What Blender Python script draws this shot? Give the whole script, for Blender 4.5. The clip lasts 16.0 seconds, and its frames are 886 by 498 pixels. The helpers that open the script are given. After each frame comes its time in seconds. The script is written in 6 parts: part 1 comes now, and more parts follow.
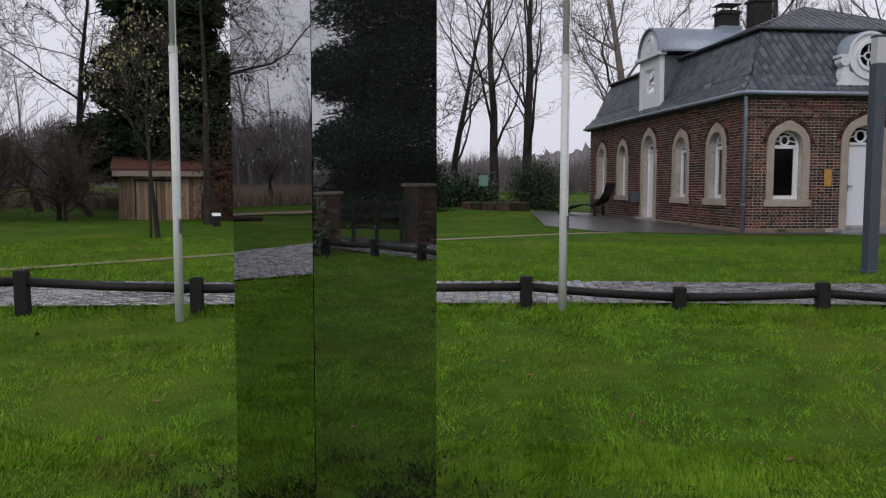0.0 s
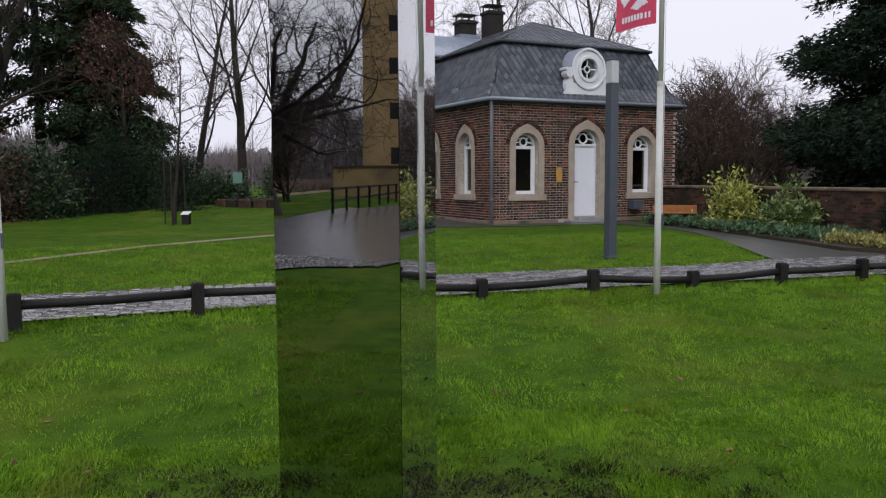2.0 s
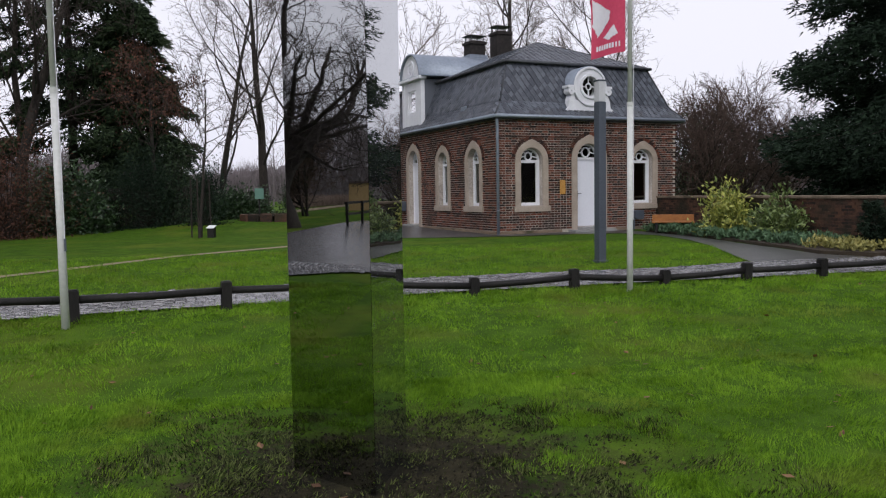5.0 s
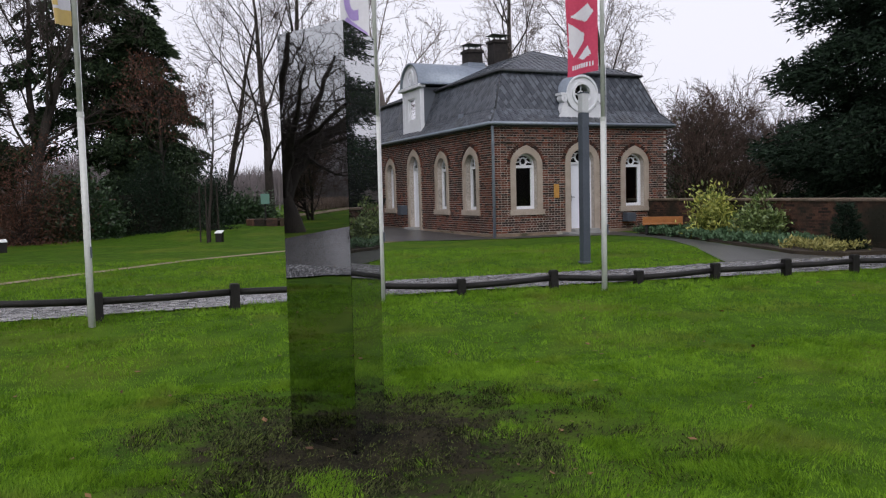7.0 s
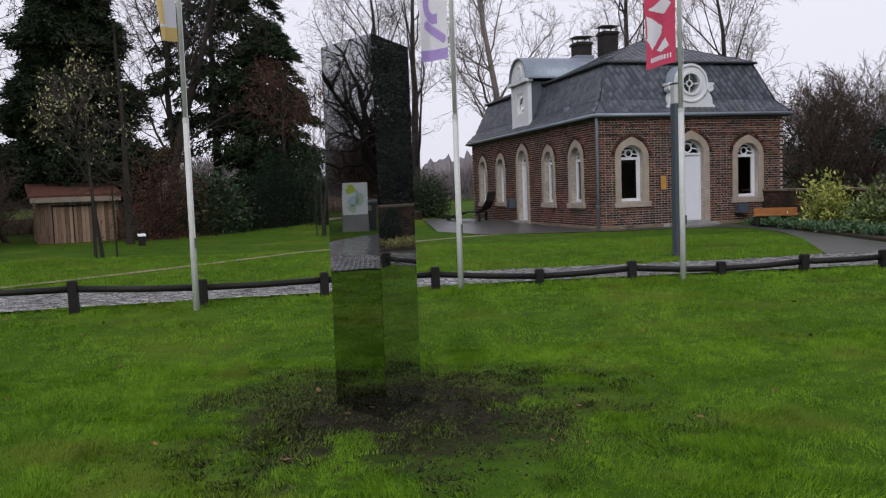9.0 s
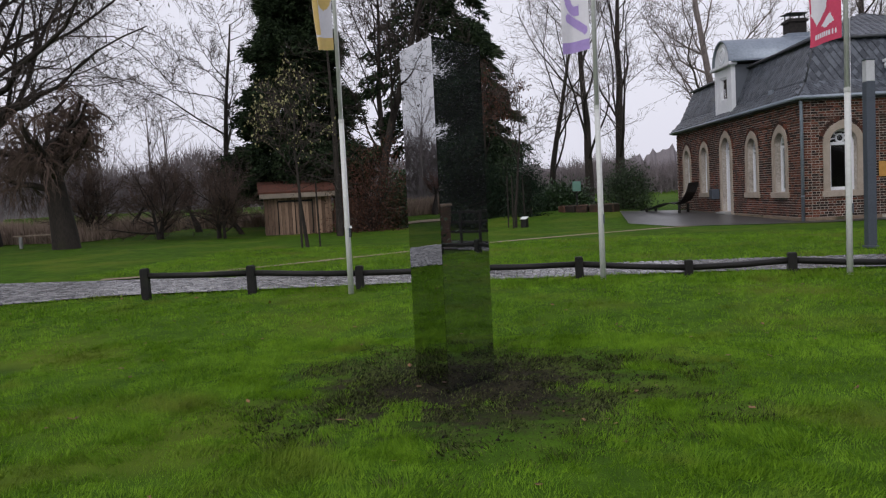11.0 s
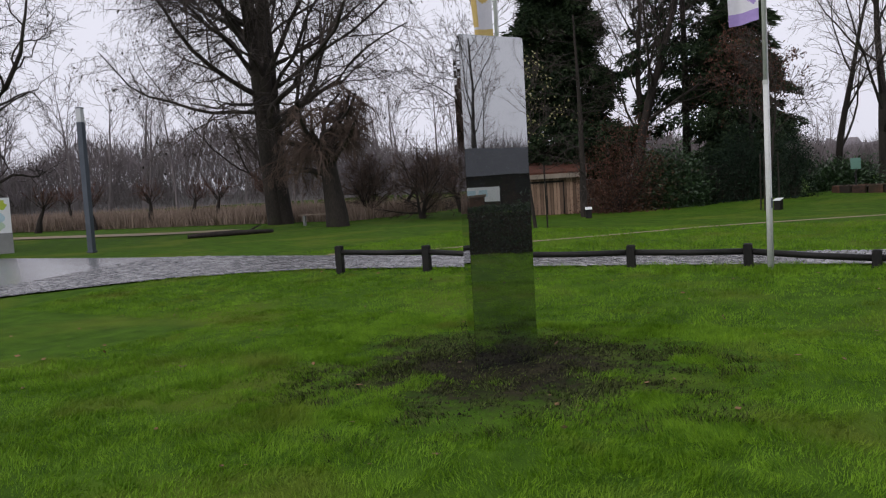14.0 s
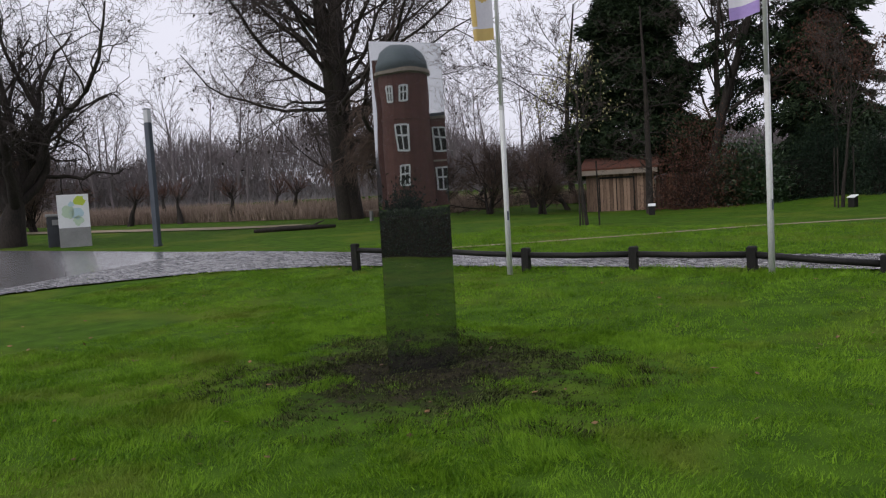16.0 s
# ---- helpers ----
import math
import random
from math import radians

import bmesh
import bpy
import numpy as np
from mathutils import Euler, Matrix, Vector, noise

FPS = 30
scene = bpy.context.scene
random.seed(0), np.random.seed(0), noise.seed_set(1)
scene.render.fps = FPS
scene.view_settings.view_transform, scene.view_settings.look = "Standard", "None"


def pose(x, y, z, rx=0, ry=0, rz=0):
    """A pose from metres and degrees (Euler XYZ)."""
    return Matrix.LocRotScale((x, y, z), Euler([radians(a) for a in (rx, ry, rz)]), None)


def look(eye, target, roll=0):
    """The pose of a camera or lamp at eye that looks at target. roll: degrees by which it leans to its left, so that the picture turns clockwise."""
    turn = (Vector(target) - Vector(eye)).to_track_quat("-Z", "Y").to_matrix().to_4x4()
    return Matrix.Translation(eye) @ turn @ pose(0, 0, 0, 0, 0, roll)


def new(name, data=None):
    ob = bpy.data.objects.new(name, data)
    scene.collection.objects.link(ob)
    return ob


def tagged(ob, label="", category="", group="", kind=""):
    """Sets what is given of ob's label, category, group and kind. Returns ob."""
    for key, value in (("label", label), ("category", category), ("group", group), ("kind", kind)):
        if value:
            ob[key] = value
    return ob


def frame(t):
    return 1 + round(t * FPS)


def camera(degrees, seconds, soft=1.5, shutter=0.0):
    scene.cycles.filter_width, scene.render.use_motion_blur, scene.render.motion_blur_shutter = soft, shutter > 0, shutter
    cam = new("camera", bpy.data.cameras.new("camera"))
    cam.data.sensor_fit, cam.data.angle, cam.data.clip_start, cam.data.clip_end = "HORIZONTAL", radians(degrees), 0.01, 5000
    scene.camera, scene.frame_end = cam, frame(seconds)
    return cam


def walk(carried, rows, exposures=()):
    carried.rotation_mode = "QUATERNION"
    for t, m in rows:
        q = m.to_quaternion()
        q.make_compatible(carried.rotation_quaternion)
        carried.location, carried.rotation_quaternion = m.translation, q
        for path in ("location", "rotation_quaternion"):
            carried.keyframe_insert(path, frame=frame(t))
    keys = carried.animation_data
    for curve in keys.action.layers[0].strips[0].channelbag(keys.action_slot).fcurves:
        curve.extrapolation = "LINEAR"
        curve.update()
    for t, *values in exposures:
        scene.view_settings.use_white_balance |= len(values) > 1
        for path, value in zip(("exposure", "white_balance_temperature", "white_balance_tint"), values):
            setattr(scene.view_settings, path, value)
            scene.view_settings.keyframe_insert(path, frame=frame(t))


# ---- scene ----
cam = camera(58.3, 16.0, soft=1.2)
PATH = [
    (0, (0.119, 0.194, 1.475), (-0.014, 2.183, 1.317), 0.1),
    (0.5, (-0.203, 0.03, 1.512), (-0.275, 2.022, 1.348), 0.4),
    (1, (-0.504, -0.139, 1.529), (-0.442, 1.853, 1.371), -0.4),
    (1.5, (-0.79, -0.28, 1.574), (-0.43, 1.68, 1.402), -0.1),
    (2, (-0.944, -0.398, 1.635), (-0.415, 1.522, 1.457), -0.3),
    (2.5, (-0.997, -0.56, 1.746), (-0.339, 1.32, 1.569), -0.4),
    (3, (-1.011, -0.671, 1.782), (-0.355, 1.211, 1.61), -0.6),
    (3.5, (-0.999, -0.85, 1.719), (-0.369, 1.041, 1.554), -0.7),
    (4, (-0.948, -1.068, 1.587), (-0.403, 0.851, 1.44), -0.8),
    (4.2, (-0.911, -1.215, 1.578), (-0.412, 0.716, 1.433), -0.8),
    (6.3, (-1.131, -2.499, 1.672), (-0.662, -0.56, 1.54), -1.2),
    (6.5, (-1.097, -2.59, 1.7), (-0.63, -0.65, 1.572), -1.4),
    (7, (-0.972, -2.824, 1.687), (-0.507, -0.883, 1.55), -1.4),
    (7.5, (-0.874, -3.113, 1.716), (-0.411, -1.172, 1.583), -1.2),
    (8, (-0.794, -3.442, 1.743), (-0.26, -1.52, 1.602), -1.5),
    (8.5, (-0.578, -3.493, 1.694), (-0.02, -1.579, 1.542), -1.5),
    (9, (-0.34, -3.479, 1.655), (-0.19, -1.49, 1.513), -2.1),
    (9.5, (-0.067, -3.658, 1.646), (-0.11, -1.663, 1.508), -2.3),
    (10, (0.202, -3.751, 1.599), (-0.035, -1.769, 1.472), -2.6),
    (10.2, (0.359, -3.782, 1.607), (0.055, -1.809, 1.479), -2.8),
    (12.3, (1.786, -3.827, 1.498), (1.23, -1.911, 1.352), -2.4),
    (12.5, (1.948, -3.842, 1.514), (1.3, -1.956, 1.366), -2.7),
    (13, (2.344, -3.801, 1.57), (1.354, -2.07, 1.417), -3.3),
    (13.5, (2.705, -3.569, 1.519), (1.645, -1.88, 1.374), -3.3),
    (14, (3.067, -3.373, 1.527), (1.972, -1.705, 1.382), -3.3),
    (14.5, (3.402, -3.176, 1.548), (2.184, -1.596, 1.401), -3.4),
    (15, (3.746, -2.977, 1.535), (2.453, -1.459, 1.386), -3.4),
    (15.5, (4.063, -2.657, 1.551), (2.759, -1.148, 1.397), -3.4),
    (16, (4.375, -2.462, 1.538), (3.076, -0.949, 1.391), -3.3),
]
walk(cam, [(t, look(eye, target, roll)) for t, eye, target, roll in PATH],
     exposures=[(0, -0.04), (0.5, 0.13), (1.0, 0.12), (2.0, 0.18), (3.5, 0.24), (7.0, 0.24), (8.5, 0.16), (9.5, 0.1), (12.5, 0.06), (16, 0.12)])

# ---------------------------------------------------------------- world, sun, exposure
world = bpy.data.worlds.new("overcast")
scene.world = world
world.use_nodes = True
wn, wl = world.node_tree.nodes, world.node_tree.links
bg = wn["Background"]
sky = wn.new("ShaderNodeTexSky")
sky.sky_type = "NISHITA"
sky.sun_disc = False
sky.sun_elevation, sky.sun_rotation = radians(38), radians(200)
sky.air_density, sky.dust_density, sky.ozone_density = 1.0, 6.0, 1.0
grey = wn.new("ShaderNodeHueSaturation")
grey.inputs["Saturation"].default_value = 0.10
veil = wn.new("ShaderNodeMix")
veil.data_type = "RGBA"
veil.inputs["Factor"].default_value = 0.80
veil.inputs["B"].default_value = (8.8, 8.75, 10.0, 1)
wl.new(sky.outputs[0], grey.inputs["Color"])
wl.new(grey.outputs[0], veil.inputs["A"])
wl.new(veil.outputs["Result"], bg.inputs["Color"])
bg.inputs["Strength"].default_value = 0.10
sun = new("sun", bpy.data.lights.new("sun", "SUN"))
sun.data.energy, sun.data.angle, sun.data.color = 0.7, radians(30), (1.0, 0.97, 0.93)
sun.matrix_world = look((0, 0, 20), (0 + math.sin(radians(200)) * -14, 14 * -math.cos(radians(200)) * 1.0, 8))

# ---------------------------------------------------------------- materials


def surface(name, dark, light, scale=4.0, rough=0.8, metal=0.0, bump=0.3, fine=12.0, pieces=0.0, stretch=(1, 1, 1),
            spec=0.4, dist=0.02, stain=None, stain_scale=0.6, stain_edge=(0.55, 0.7)):
    """Two scales of noise between two colours, a bump, a shade for each piece, and stains of their own shape."""
    m = bpy.data.materials.new(name)
    m.use_nodes = True
    n, l = m.node_tree.nodes, m.node_tree.links
    b = n["Principled BSDF"]
    tc, mp = n.new("ShaderNodeTexCoord"), n.new("ShaderNodeMapping")
    mp.inputs["Scale"].default_value = stretch
    l.new(tc.outputs["Object"], mp.inputs["Vector"])
    big, small = n.new("ShaderNodeTexNoise"), n.new("ShaderNodeTexNoise")
    for node, s, d in ((big, scale, 4.0), (small, scale * fine, 3.0)):
        node.inputs["Scale"].default_value = s
        node.inputs["Detail"].default_value = d
        l.new(mp.outputs[0], node.inputs["Vector"])
    add = n.new("ShaderNodeMath")
    add.operation = "MULTIPLY_ADD"
    add.inputs[1].default_value = 0.5
    l.new(small.outputs["Fac"], add.inputs[0])
    half = n.new("ShaderNodeMath")
    half.operation = "MULTIPLY"
    half.inputs[1].default_value = 0.5
    l.new(big.outputs["Fac"], half.inputs[0])
    l.new(half.outputs[0], add.inputs[2])
    value = add.outputs[0]
    if pieces:
        info, geo = n.new("ShaderNodeObjectInfo"), n.new("ShaderNodeNewGeometry")
        both = n.new("ShaderNodeMath")
        both.operation = "ADD"
        l.new(info.outputs["Random"], both.inputs[0])
        l.new(geo.outputs["Random Per Island"], both.inputs[1])
        part_of = n.new("ShaderNodeMath")
        part_of.operation = "FRACT"
        l.new(both.outputs[0], part_of.inputs[0])
        less = n.new("ShaderNodeMath")
        less.operation = "SUBTRACT"
        less.inputs[1].default_value = 0.5
        l.new(part_of.outputs[0], less.inputs[0])
        more = n.new("ShaderNodeMath")
        more.operation = "MULTIPLY_ADD"
        more.inputs[1].default_value = pieces
        l.new(less.outputs[0], more.inputs[0])
        l.new(value, more.inputs[2])
        value = more.outputs[0]
    ramp = n.new("ShaderNodeValToRGB")
    ramp.color_ramp.elements[0].position, ramp.color_ramp.elements[1].position = 0.3, 0.7
    ramp.color_ramp.elements[0].color, ramp.color_ramp.elements[1].color = (*dark, 1), (*light, 1)
    l.new(value, ramp.inputs["Fac"])
    colour = ramp.outputs["Color"]
    if stain:
        s = n.new("ShaderNodeTexNoise")
        s.inputs["Scale"].default_value, s.inputs["Detail"].default_value = stain_scale, 6.0
        l.new(tc.outputs["Object"], s.inputs["Vector"])
        r = n.new("ShaderNodeMapRange")
        r.inputs["From Min"].default_value, r.inputs["From Max"].default_value = stain_edge
        l.new(s.outputs["Fac"], r.inputs["Value"])
        mix = n.new("ShaderNodeMix")
        mix.data_type = "RGBA"
        mix.inputs["B"].default_value = (*stain, 1)
        l.new(r.outputs[0], mix.inputs["Factor"])
        l.new(colour, mix.inputs["A"])
        colour = mix.outputs["Result"]
    l.new(colour, b.inputs["Base Color"])
    b.inputs["Roughness"].default_value, b.inputs["Metallic"].default_value = rough, metal
    b.inputs["Specular IOR Level"].default_value = spec
    if bump:
        bp = n.new("ShaderNodeBump")
        bp.inputs["Strength"].default_value, bp.inputs["Distance"].default_value = bump, dist
        l.new(add.outputs[0], bp.inputs["Height"])
        l.new(bp.outputs[0], b.inputs["Normal"])
    return m


def lawn_material():
    """Lawn soil and short turf, with the trodden mud round the mirror column and a few bare places."""
    m = surface("turf", (0.014, 0.04, 0.003), (0.075, 0.15, 0.009), 3.0, 0.95, 0, 0.6, 30, dist=0.03, spec=0.08,
                stain=(0.11, 0.135, 0.016), stain_scale=0.45, stain_edge=(0.5, 0.8))
    n, l = m.node_tree.nodes, m.node_tree.links
    b = n["Principled BSDF"]
    green = b.inputs["Base Color"].links[0].from_socket
    tc = n.new("ShaderNodeTexCoord")
    sep = n.new("ShaderNodeVectorMath")
    sep.operation = "DISTANCE"
    sep.inputs[1].default_value = (MONO[0] + 0.1, MONO[1] - 0.1, 0)
    flat = n.new("ShaderNodeVectorMath")
    flat.operation = "MULTIPLY"
    flat.inputs[1].default_value = (1, 1.05, 0)
    l.new(tc.outputs["Object"], flat.inputs[0])
    l.new(flat.outputs[0], sep.inputs[0])
    noise_node = n.new("ShaderNodeTexNoise")
    noise_node.inputs["Scale"].default_value, noise_node.inputs["Detail"].default_value = 3.2, 10
    noise_node.inputs["Roughness"].default_value = 0.75
    l.new(tc.outputs["Object"], noise_node.inputs["Vector"])
    near_by = n.new("ShaderNodeMapRange")
    near_by.inputs["From Min"].default_value, near_by.inputs["From Max"].default_value = 2.6, 0.3
    near_by.inputs["To Min"].default_value, near_by.inputs["To Max"].default_value = -0.42, 0.36
    l.new(sep.outputs["Value"], near_by.inputs["Value"])
    reach = n.new("ShaderNodeMath")
    reach.operation = "ADD"
    l.new(noise_node.outputs["Fac"], reach.inputs[0])
    l.new(near_by.outputs[0], reach.inputs[1])
    edge = n.new("ShaderNodeMapRange")
    edge.inputs["From Min"].default_value, edge.inputs["From Max"].default_value = 0.45, 0.68
    l.new(reach.outputs[0], edge.inputs["Value"])
    earth = n.new("ShaderNodeValToRGB")
    earth.color_ramp.elements[0].color, earth.color_ramp.elements[1].color = (0.006, 0.0055, 0.004, 1), (0.042, 0.037, 0.02, 1)
    earth.color_ramp.elements[0].position, earth.color_ramp.elements[1].position = 0.38, 0.66
    l.new(noise_node.outputs["Fac"], earth.inputs["Fac"])
    mix = n.new("ShaderNodeMix")
    mix.data_type = "RGBA"
    l.new(edge.outputs[0], mix.inputs["Factor"])
    l.new(green, mix.inputs["A"])
    l.new(earth.outputs["Color"], mix.inputs["B"])
    l.new(mix.outputs["Result"], b.inputs["Base Color"])
    return m


def mirror_material(name, wet=0.0):
    """Polished steel; wet is the share of fine rain film on it."""
    m = bpy.data.materials.new(name)
    m.use_nodes = True
    n, l = m.node_tree.nodes, m.node_tree.links
    b = n["Principled BSDF"]
    b.inputs["Metallic"].default_value = 1.0
    b.inputs["Base Color"].default_value = (0.48, 0.49, 0.49, 1)
    b.inputs["Roughness"].default_value = 0.012
    tc = n.new("ShaderNodeTexCoord")
    wave = n.new("ShaderNodeTexNoise")
    wave.inputs["Scale"].default_value, wave.inputs["Detail"].default_value = 1.6, 1.0
    l.new(tc.outputs["Object"], wave.inputs["Vector"])
    bp = n.new("ShaderNodeBump")
    bp.inputs["Strength"].default_value, bp.inputs["Distance"].default_value = 0.05, 0.03
    l.new(wave.outputs["Fac"], bp.inputs["Height"])
    l.new(bp.outputs[0], b.inputs["Normal"])
    if wet:
        film_coat, both = n.new("ShaderNodeBsdfAnisotropic"), n.new("ShaderNodeMixShader")
        film_coat.inputs["Color"].default_value = (0.5, 0.51, 0.52, 1)
        film_coat.inputs["Roughness"].default_value = 0.55
        both.inputs["Fac"].default_value = wet
        l.new(b.outputs[0], both.inputs[1])
        l.new(film_coat.outputs[0], both.inputs[2])
        l.new(both.outputs[0], n["Material Output"].inputs["Surface"])
    return m


def glass_material():
    m = bpy.data.materials.new("window_glass")
    m.use_nodes = True
    n, l = m.node_tree.nodes, m.node_tree.links
    n.remove(n["Principled BSDF"])
    clear, gloss, mix, fres = (n.new("ShaderNode" + k) for k in ("BsdfTransparent", "BsdfGlossy", "MixShader", "Fresnel"))
    clear.inputs["Color"].default_value = (0.8, 0.84, 0.83, 1)
    gloss.inputs["Roughness"].default_value = 0.03
    fres.inputs["IOR"].default_value = 1.5
    l.new(fres.outputs[0], mix.inputs["Fac"])
    l.new(clear.outputs[0], mix.inputs[1])
    l.new(gloss.outputs[0], mix.inputs[2])
    l.new(mix.outputs[0], n["Material Output"].inputs["Surface"])
    return m


MONO = (-0.395, 2.638)
TURF = lawn_material()
MIRROR = mirror_material("polished_steel")
WETMIRROR = mirror_material("rain_wet_steel", 0.035)
GLASS = glass_material()
BLADE = surface("grass_blade", (0.060, 0.142, 0.008), (0.182, 0.328, 0.017), 4.5, 0.7, 0, 0, 5, pieces=0.22, spec=0.15, stain=(0.13, 0.145, 0.025), stain_scale=0.9, stain_edge=(0.54, 0.76))
COBBLE = surface("wet_cobble", (0.07, 0.07, 0.075), (0.21, 0.205, 0.21), 6, 0.22, 0, 0.4, 10, pieces=0.5, spec=0.75, dist=0.006)
WET_PAVE = surface("wet_paving", (0.10, 0.10, 0.105), (0.19, 0.185, 0.185), 1.2, 0.2, 0, 0.3, 20, spec=0.7, dist=0.01)
DARKPAVE = surface("damp_paving", (0.035, 0.035, 0.035), (0.085, 0.083, 0.08), 1.5, 0.36, 0, 0.4, 20, spec=0.4, dist=0.01)
SAND = surface("sandy_path", (0.16, 0.12, 0.075), (0.30, 0.24, 0.16), 2.5, 0.9, 0, 0.5)
BRICK = surface("brick", (0.018, 0.010, 0.009), (0.16, 0.053, 0.031), 3, 0.85, 0, 0.5, 20, pieces=0.75, dist=0.008, stain=(0.028, 0.018, 0.015), stain_scale=0.9, stain_edge=(0.47, 0.7))
MORTAR = surface("mortar", (0.20, 0.175, 0.155), (0.55, 0.50, 0.45), 1.4, 0.95, 0, 0.4)
OLDBRICK = surface("mossy_old_brick", (0.016, 0.011, 0.009), (0.115, 0.055, 0.034), 2.2, 0.9, 0, 0.6, 8, pieces=0.4, stain=(0.02, 0.02, 0.011), stain_scale=0.9, stain_edge=(0.45, 0.65))
# Haze of distance is mixed into this pale mauve grey.
FARBANK = surface("haze_tinted_wood_edge", (0.13, 0.115, 0.125), (0.22, 0.20, 0.215), 0.35, 0.95, 0, 0.3, 14, stretch=(1, 1, 0.25))
STONE = surface("sandstone", (0.25, 0.205, 0.165), (0.42, 0.36, 0.305), 3, 0.85, 0, 0.35, 14, dist=0.01)
PLINTH = surface("damp_plinth", (0.10, 0.075, 0.055), (0.27, 0.20, 0.15), 2, 0.9, 0, 0.5, stain=(0.06, 0.055, 0.03), stain_scale=1.5)
SLATE = surface("slate", (0.036, 0.042, 0.056), (0.105, 0.117, 0.142), 2, 0.42, 0, 0.35, 16, pieces=0.6, spec=0.5, dist=0.01, stain=(0.085, 0.085, 0.075), stain_scale=0.7, stain_edge=(0.58, 0.8))
ZINC = surface("zinc_sheet", (0.17, 0.20, 0.25), (0.27, 0.31, 0.37), 1.5, 0.4, 0.3, 0.1, 8)
WHITE = surface("white_paint", (0.62, 0.63, 0.68), (0.76, 0.77, 0.81), 3, 0.5, 0, 0.1, 10)
DOORWHITE = surface("white_door_paint", (0.66, 0.68, 0.76), (0.74, 0.76, 0.83), 1.5, 0.4, 0, 0.05, 10)
BLIND = surface("pale_blind", (0.40, 0.41, 0.43), (0.55, 0.56, 0.58), 2, 0.8, 0, 0.1)
# Near-black that paints the shade of unlit interiors into their colour.
INNERSHADE = surface("painted_inner_shade", (0.015, 0.014, 0.013), (0.03, 0.028, 0.026), 2, 0.9, 0, 0)
CHIMNEY = surface("sooty_brick", (0.009, 0.008, 0.008), (0.032, 0.026, 0.024), 8, 0.9, 0, 0.5)
LEAD = surface("dark_lead", (0.03, 0.033, 0.04), (0.07, 0.075, 0.085), 4, 0.5, 0.2, 0.2)
POLE = surface("pole_enamel", (0.48, 0.49, 0.47), (0.62, 0.63, 0.62), 2, 0.4, 0, 0.05)
LAMPGREY = surface("lamp_enamel", (0.055, 0.065, 0.085), (0.085, 0.10, 0.125), 2, 0.45, 0.1, 0.05)
LAMPGLASS = surface("lamp_glass", (0.45, 0.46, 0.48), (0.6, 0.61, 0.63), 3, 0.3, 0, 0)
DARKWOOD = surface("wet_dark_wood", (0.006, 0.006, 0.006), (0.022, 0.02, 0.019), 3, 0.55, 0, 0.5, 14, stretch=(1, 1, 0.3), spec=0.2, stain=(0.03, 0.034, 0.02), stain_scale=3, stain_edge=(0.62, 0.8))
PALEWOOD = surface("bare_wood", (0.22, 0.17, 0.13), (0.40, 0.32, 0.25), 5, 0.8, 0, 0.4, 6)
SHEDWOOD = surface("shed_boards", (0.14, 0.09, 0.062), (0.38, 0.25, 0.175), 3, 0.8, 0, 0.4, 8, pieces=0.45, stretch=(4, 4, 0.4))
RUSTWOOD = surface("red_brown_boards", (0.03, 0.016, 0.011), (0.10, 0.05, 0.033), 3, 0.85, 0, 0.4, 8, pieces=0.4, stretch=(4, 4, 0.4))
SHEDTRIM = surface("weathered_trim", (0.20, 0.165, 0.135), (0.34, 0.285, 0.23), 3, 0.8, 0, 0.3)
SHEDROOF = surface("leafy_shed_roof", (0.03, 0.016, 0.012), (0.16, 0.052, 0.028), 5, 0.9, 0, 0.6)
ORANGEWOOD = surface("orange_bench_wood", (0.20, 0.075, 0.02), (0.36, 0.15, 0.04), 4, 0.6, 0, 0.3)
BARK = surface("wet_bark", (0.010, 0.008, 0.007), (0.042, 0.033, 0.027), 3, 0.9, 0, 0.7, 8, stretch=(1, 1, 0.3), stain=(0.035, 0.038, 0.017), stain_scale=0.8, stain_edge=(0.58, 0.8))
TWIG = surface("bare_twig", (0.028, 0.021, 0.018), (0.08, 0.062, 0.054), 1, 0.9, 0, 0, 4)
OAKTWIG = surface("dark_oak_twig", (0.014, 0.011, 0.009), (0.046, 0.036, 0.03), 1, 0.9, 0, 0, 4)
BROWNTWIG = surface("brown_twig", (0.05, 0.033, 0.026), (0.115, 0.078, 0.062), 1, 0.9, 0, 0, 4)
PALETWIG = surface("pale_twig", (0.10, 0.085, 0.08), (0.21, 0.175, 0.165), 1, 0.9, 0, 0, 4)
REDTWIG = surface("reddish_twig", (0.075, 0.04, 0.032), (0.16, 0.085, 0.065), 1, 0.9, 0, 0, 4)
# Twig colour greyed and lightened to stand for haze over distance.
FARTWIG = surface("haze_tinted_twig", (0.10, 0.085, 0.09), (0.20, 0.17, 0.18), 0.15, 0.95, 0, 0, 4)
NEEDLE = surface("dark_needles", (0.010, 0.019, 0.010), (0.045, 0.07, 0.032), 0.8, 0.8, 0, 0, 6, pieces=0.6, spec=0.15)
YEW = surface("yew_needles", (0.007, 0.014, 0.009), (0.02, 0.037, 0.021), 0.8, 0.8, 0, 0, 6, pieces=0.5, spec=0.15)
HEDGE = surface("clipped_hedge_leaf", (0.010, 0.020, 0.009), (0.042, 0.072, 0.028), 1, 0.5, 0, 0, 6, pieces=0.6, spec=0.35)
LAUREL = surface("laurel_leaf", (0.010, 0.022, 0.009), (0.042, 0.085, 0.03), 1, 0.35, 0, 0, 6, pieces=0.6, spec=0.5)
GREENRHODO = surface("pale_green_leaf", (0.05, 0.085, 0.022), (0.20, 0.26, 0.085), 1, 0.4, 0, 0, 6, pieces=0.6, spec=0.4)
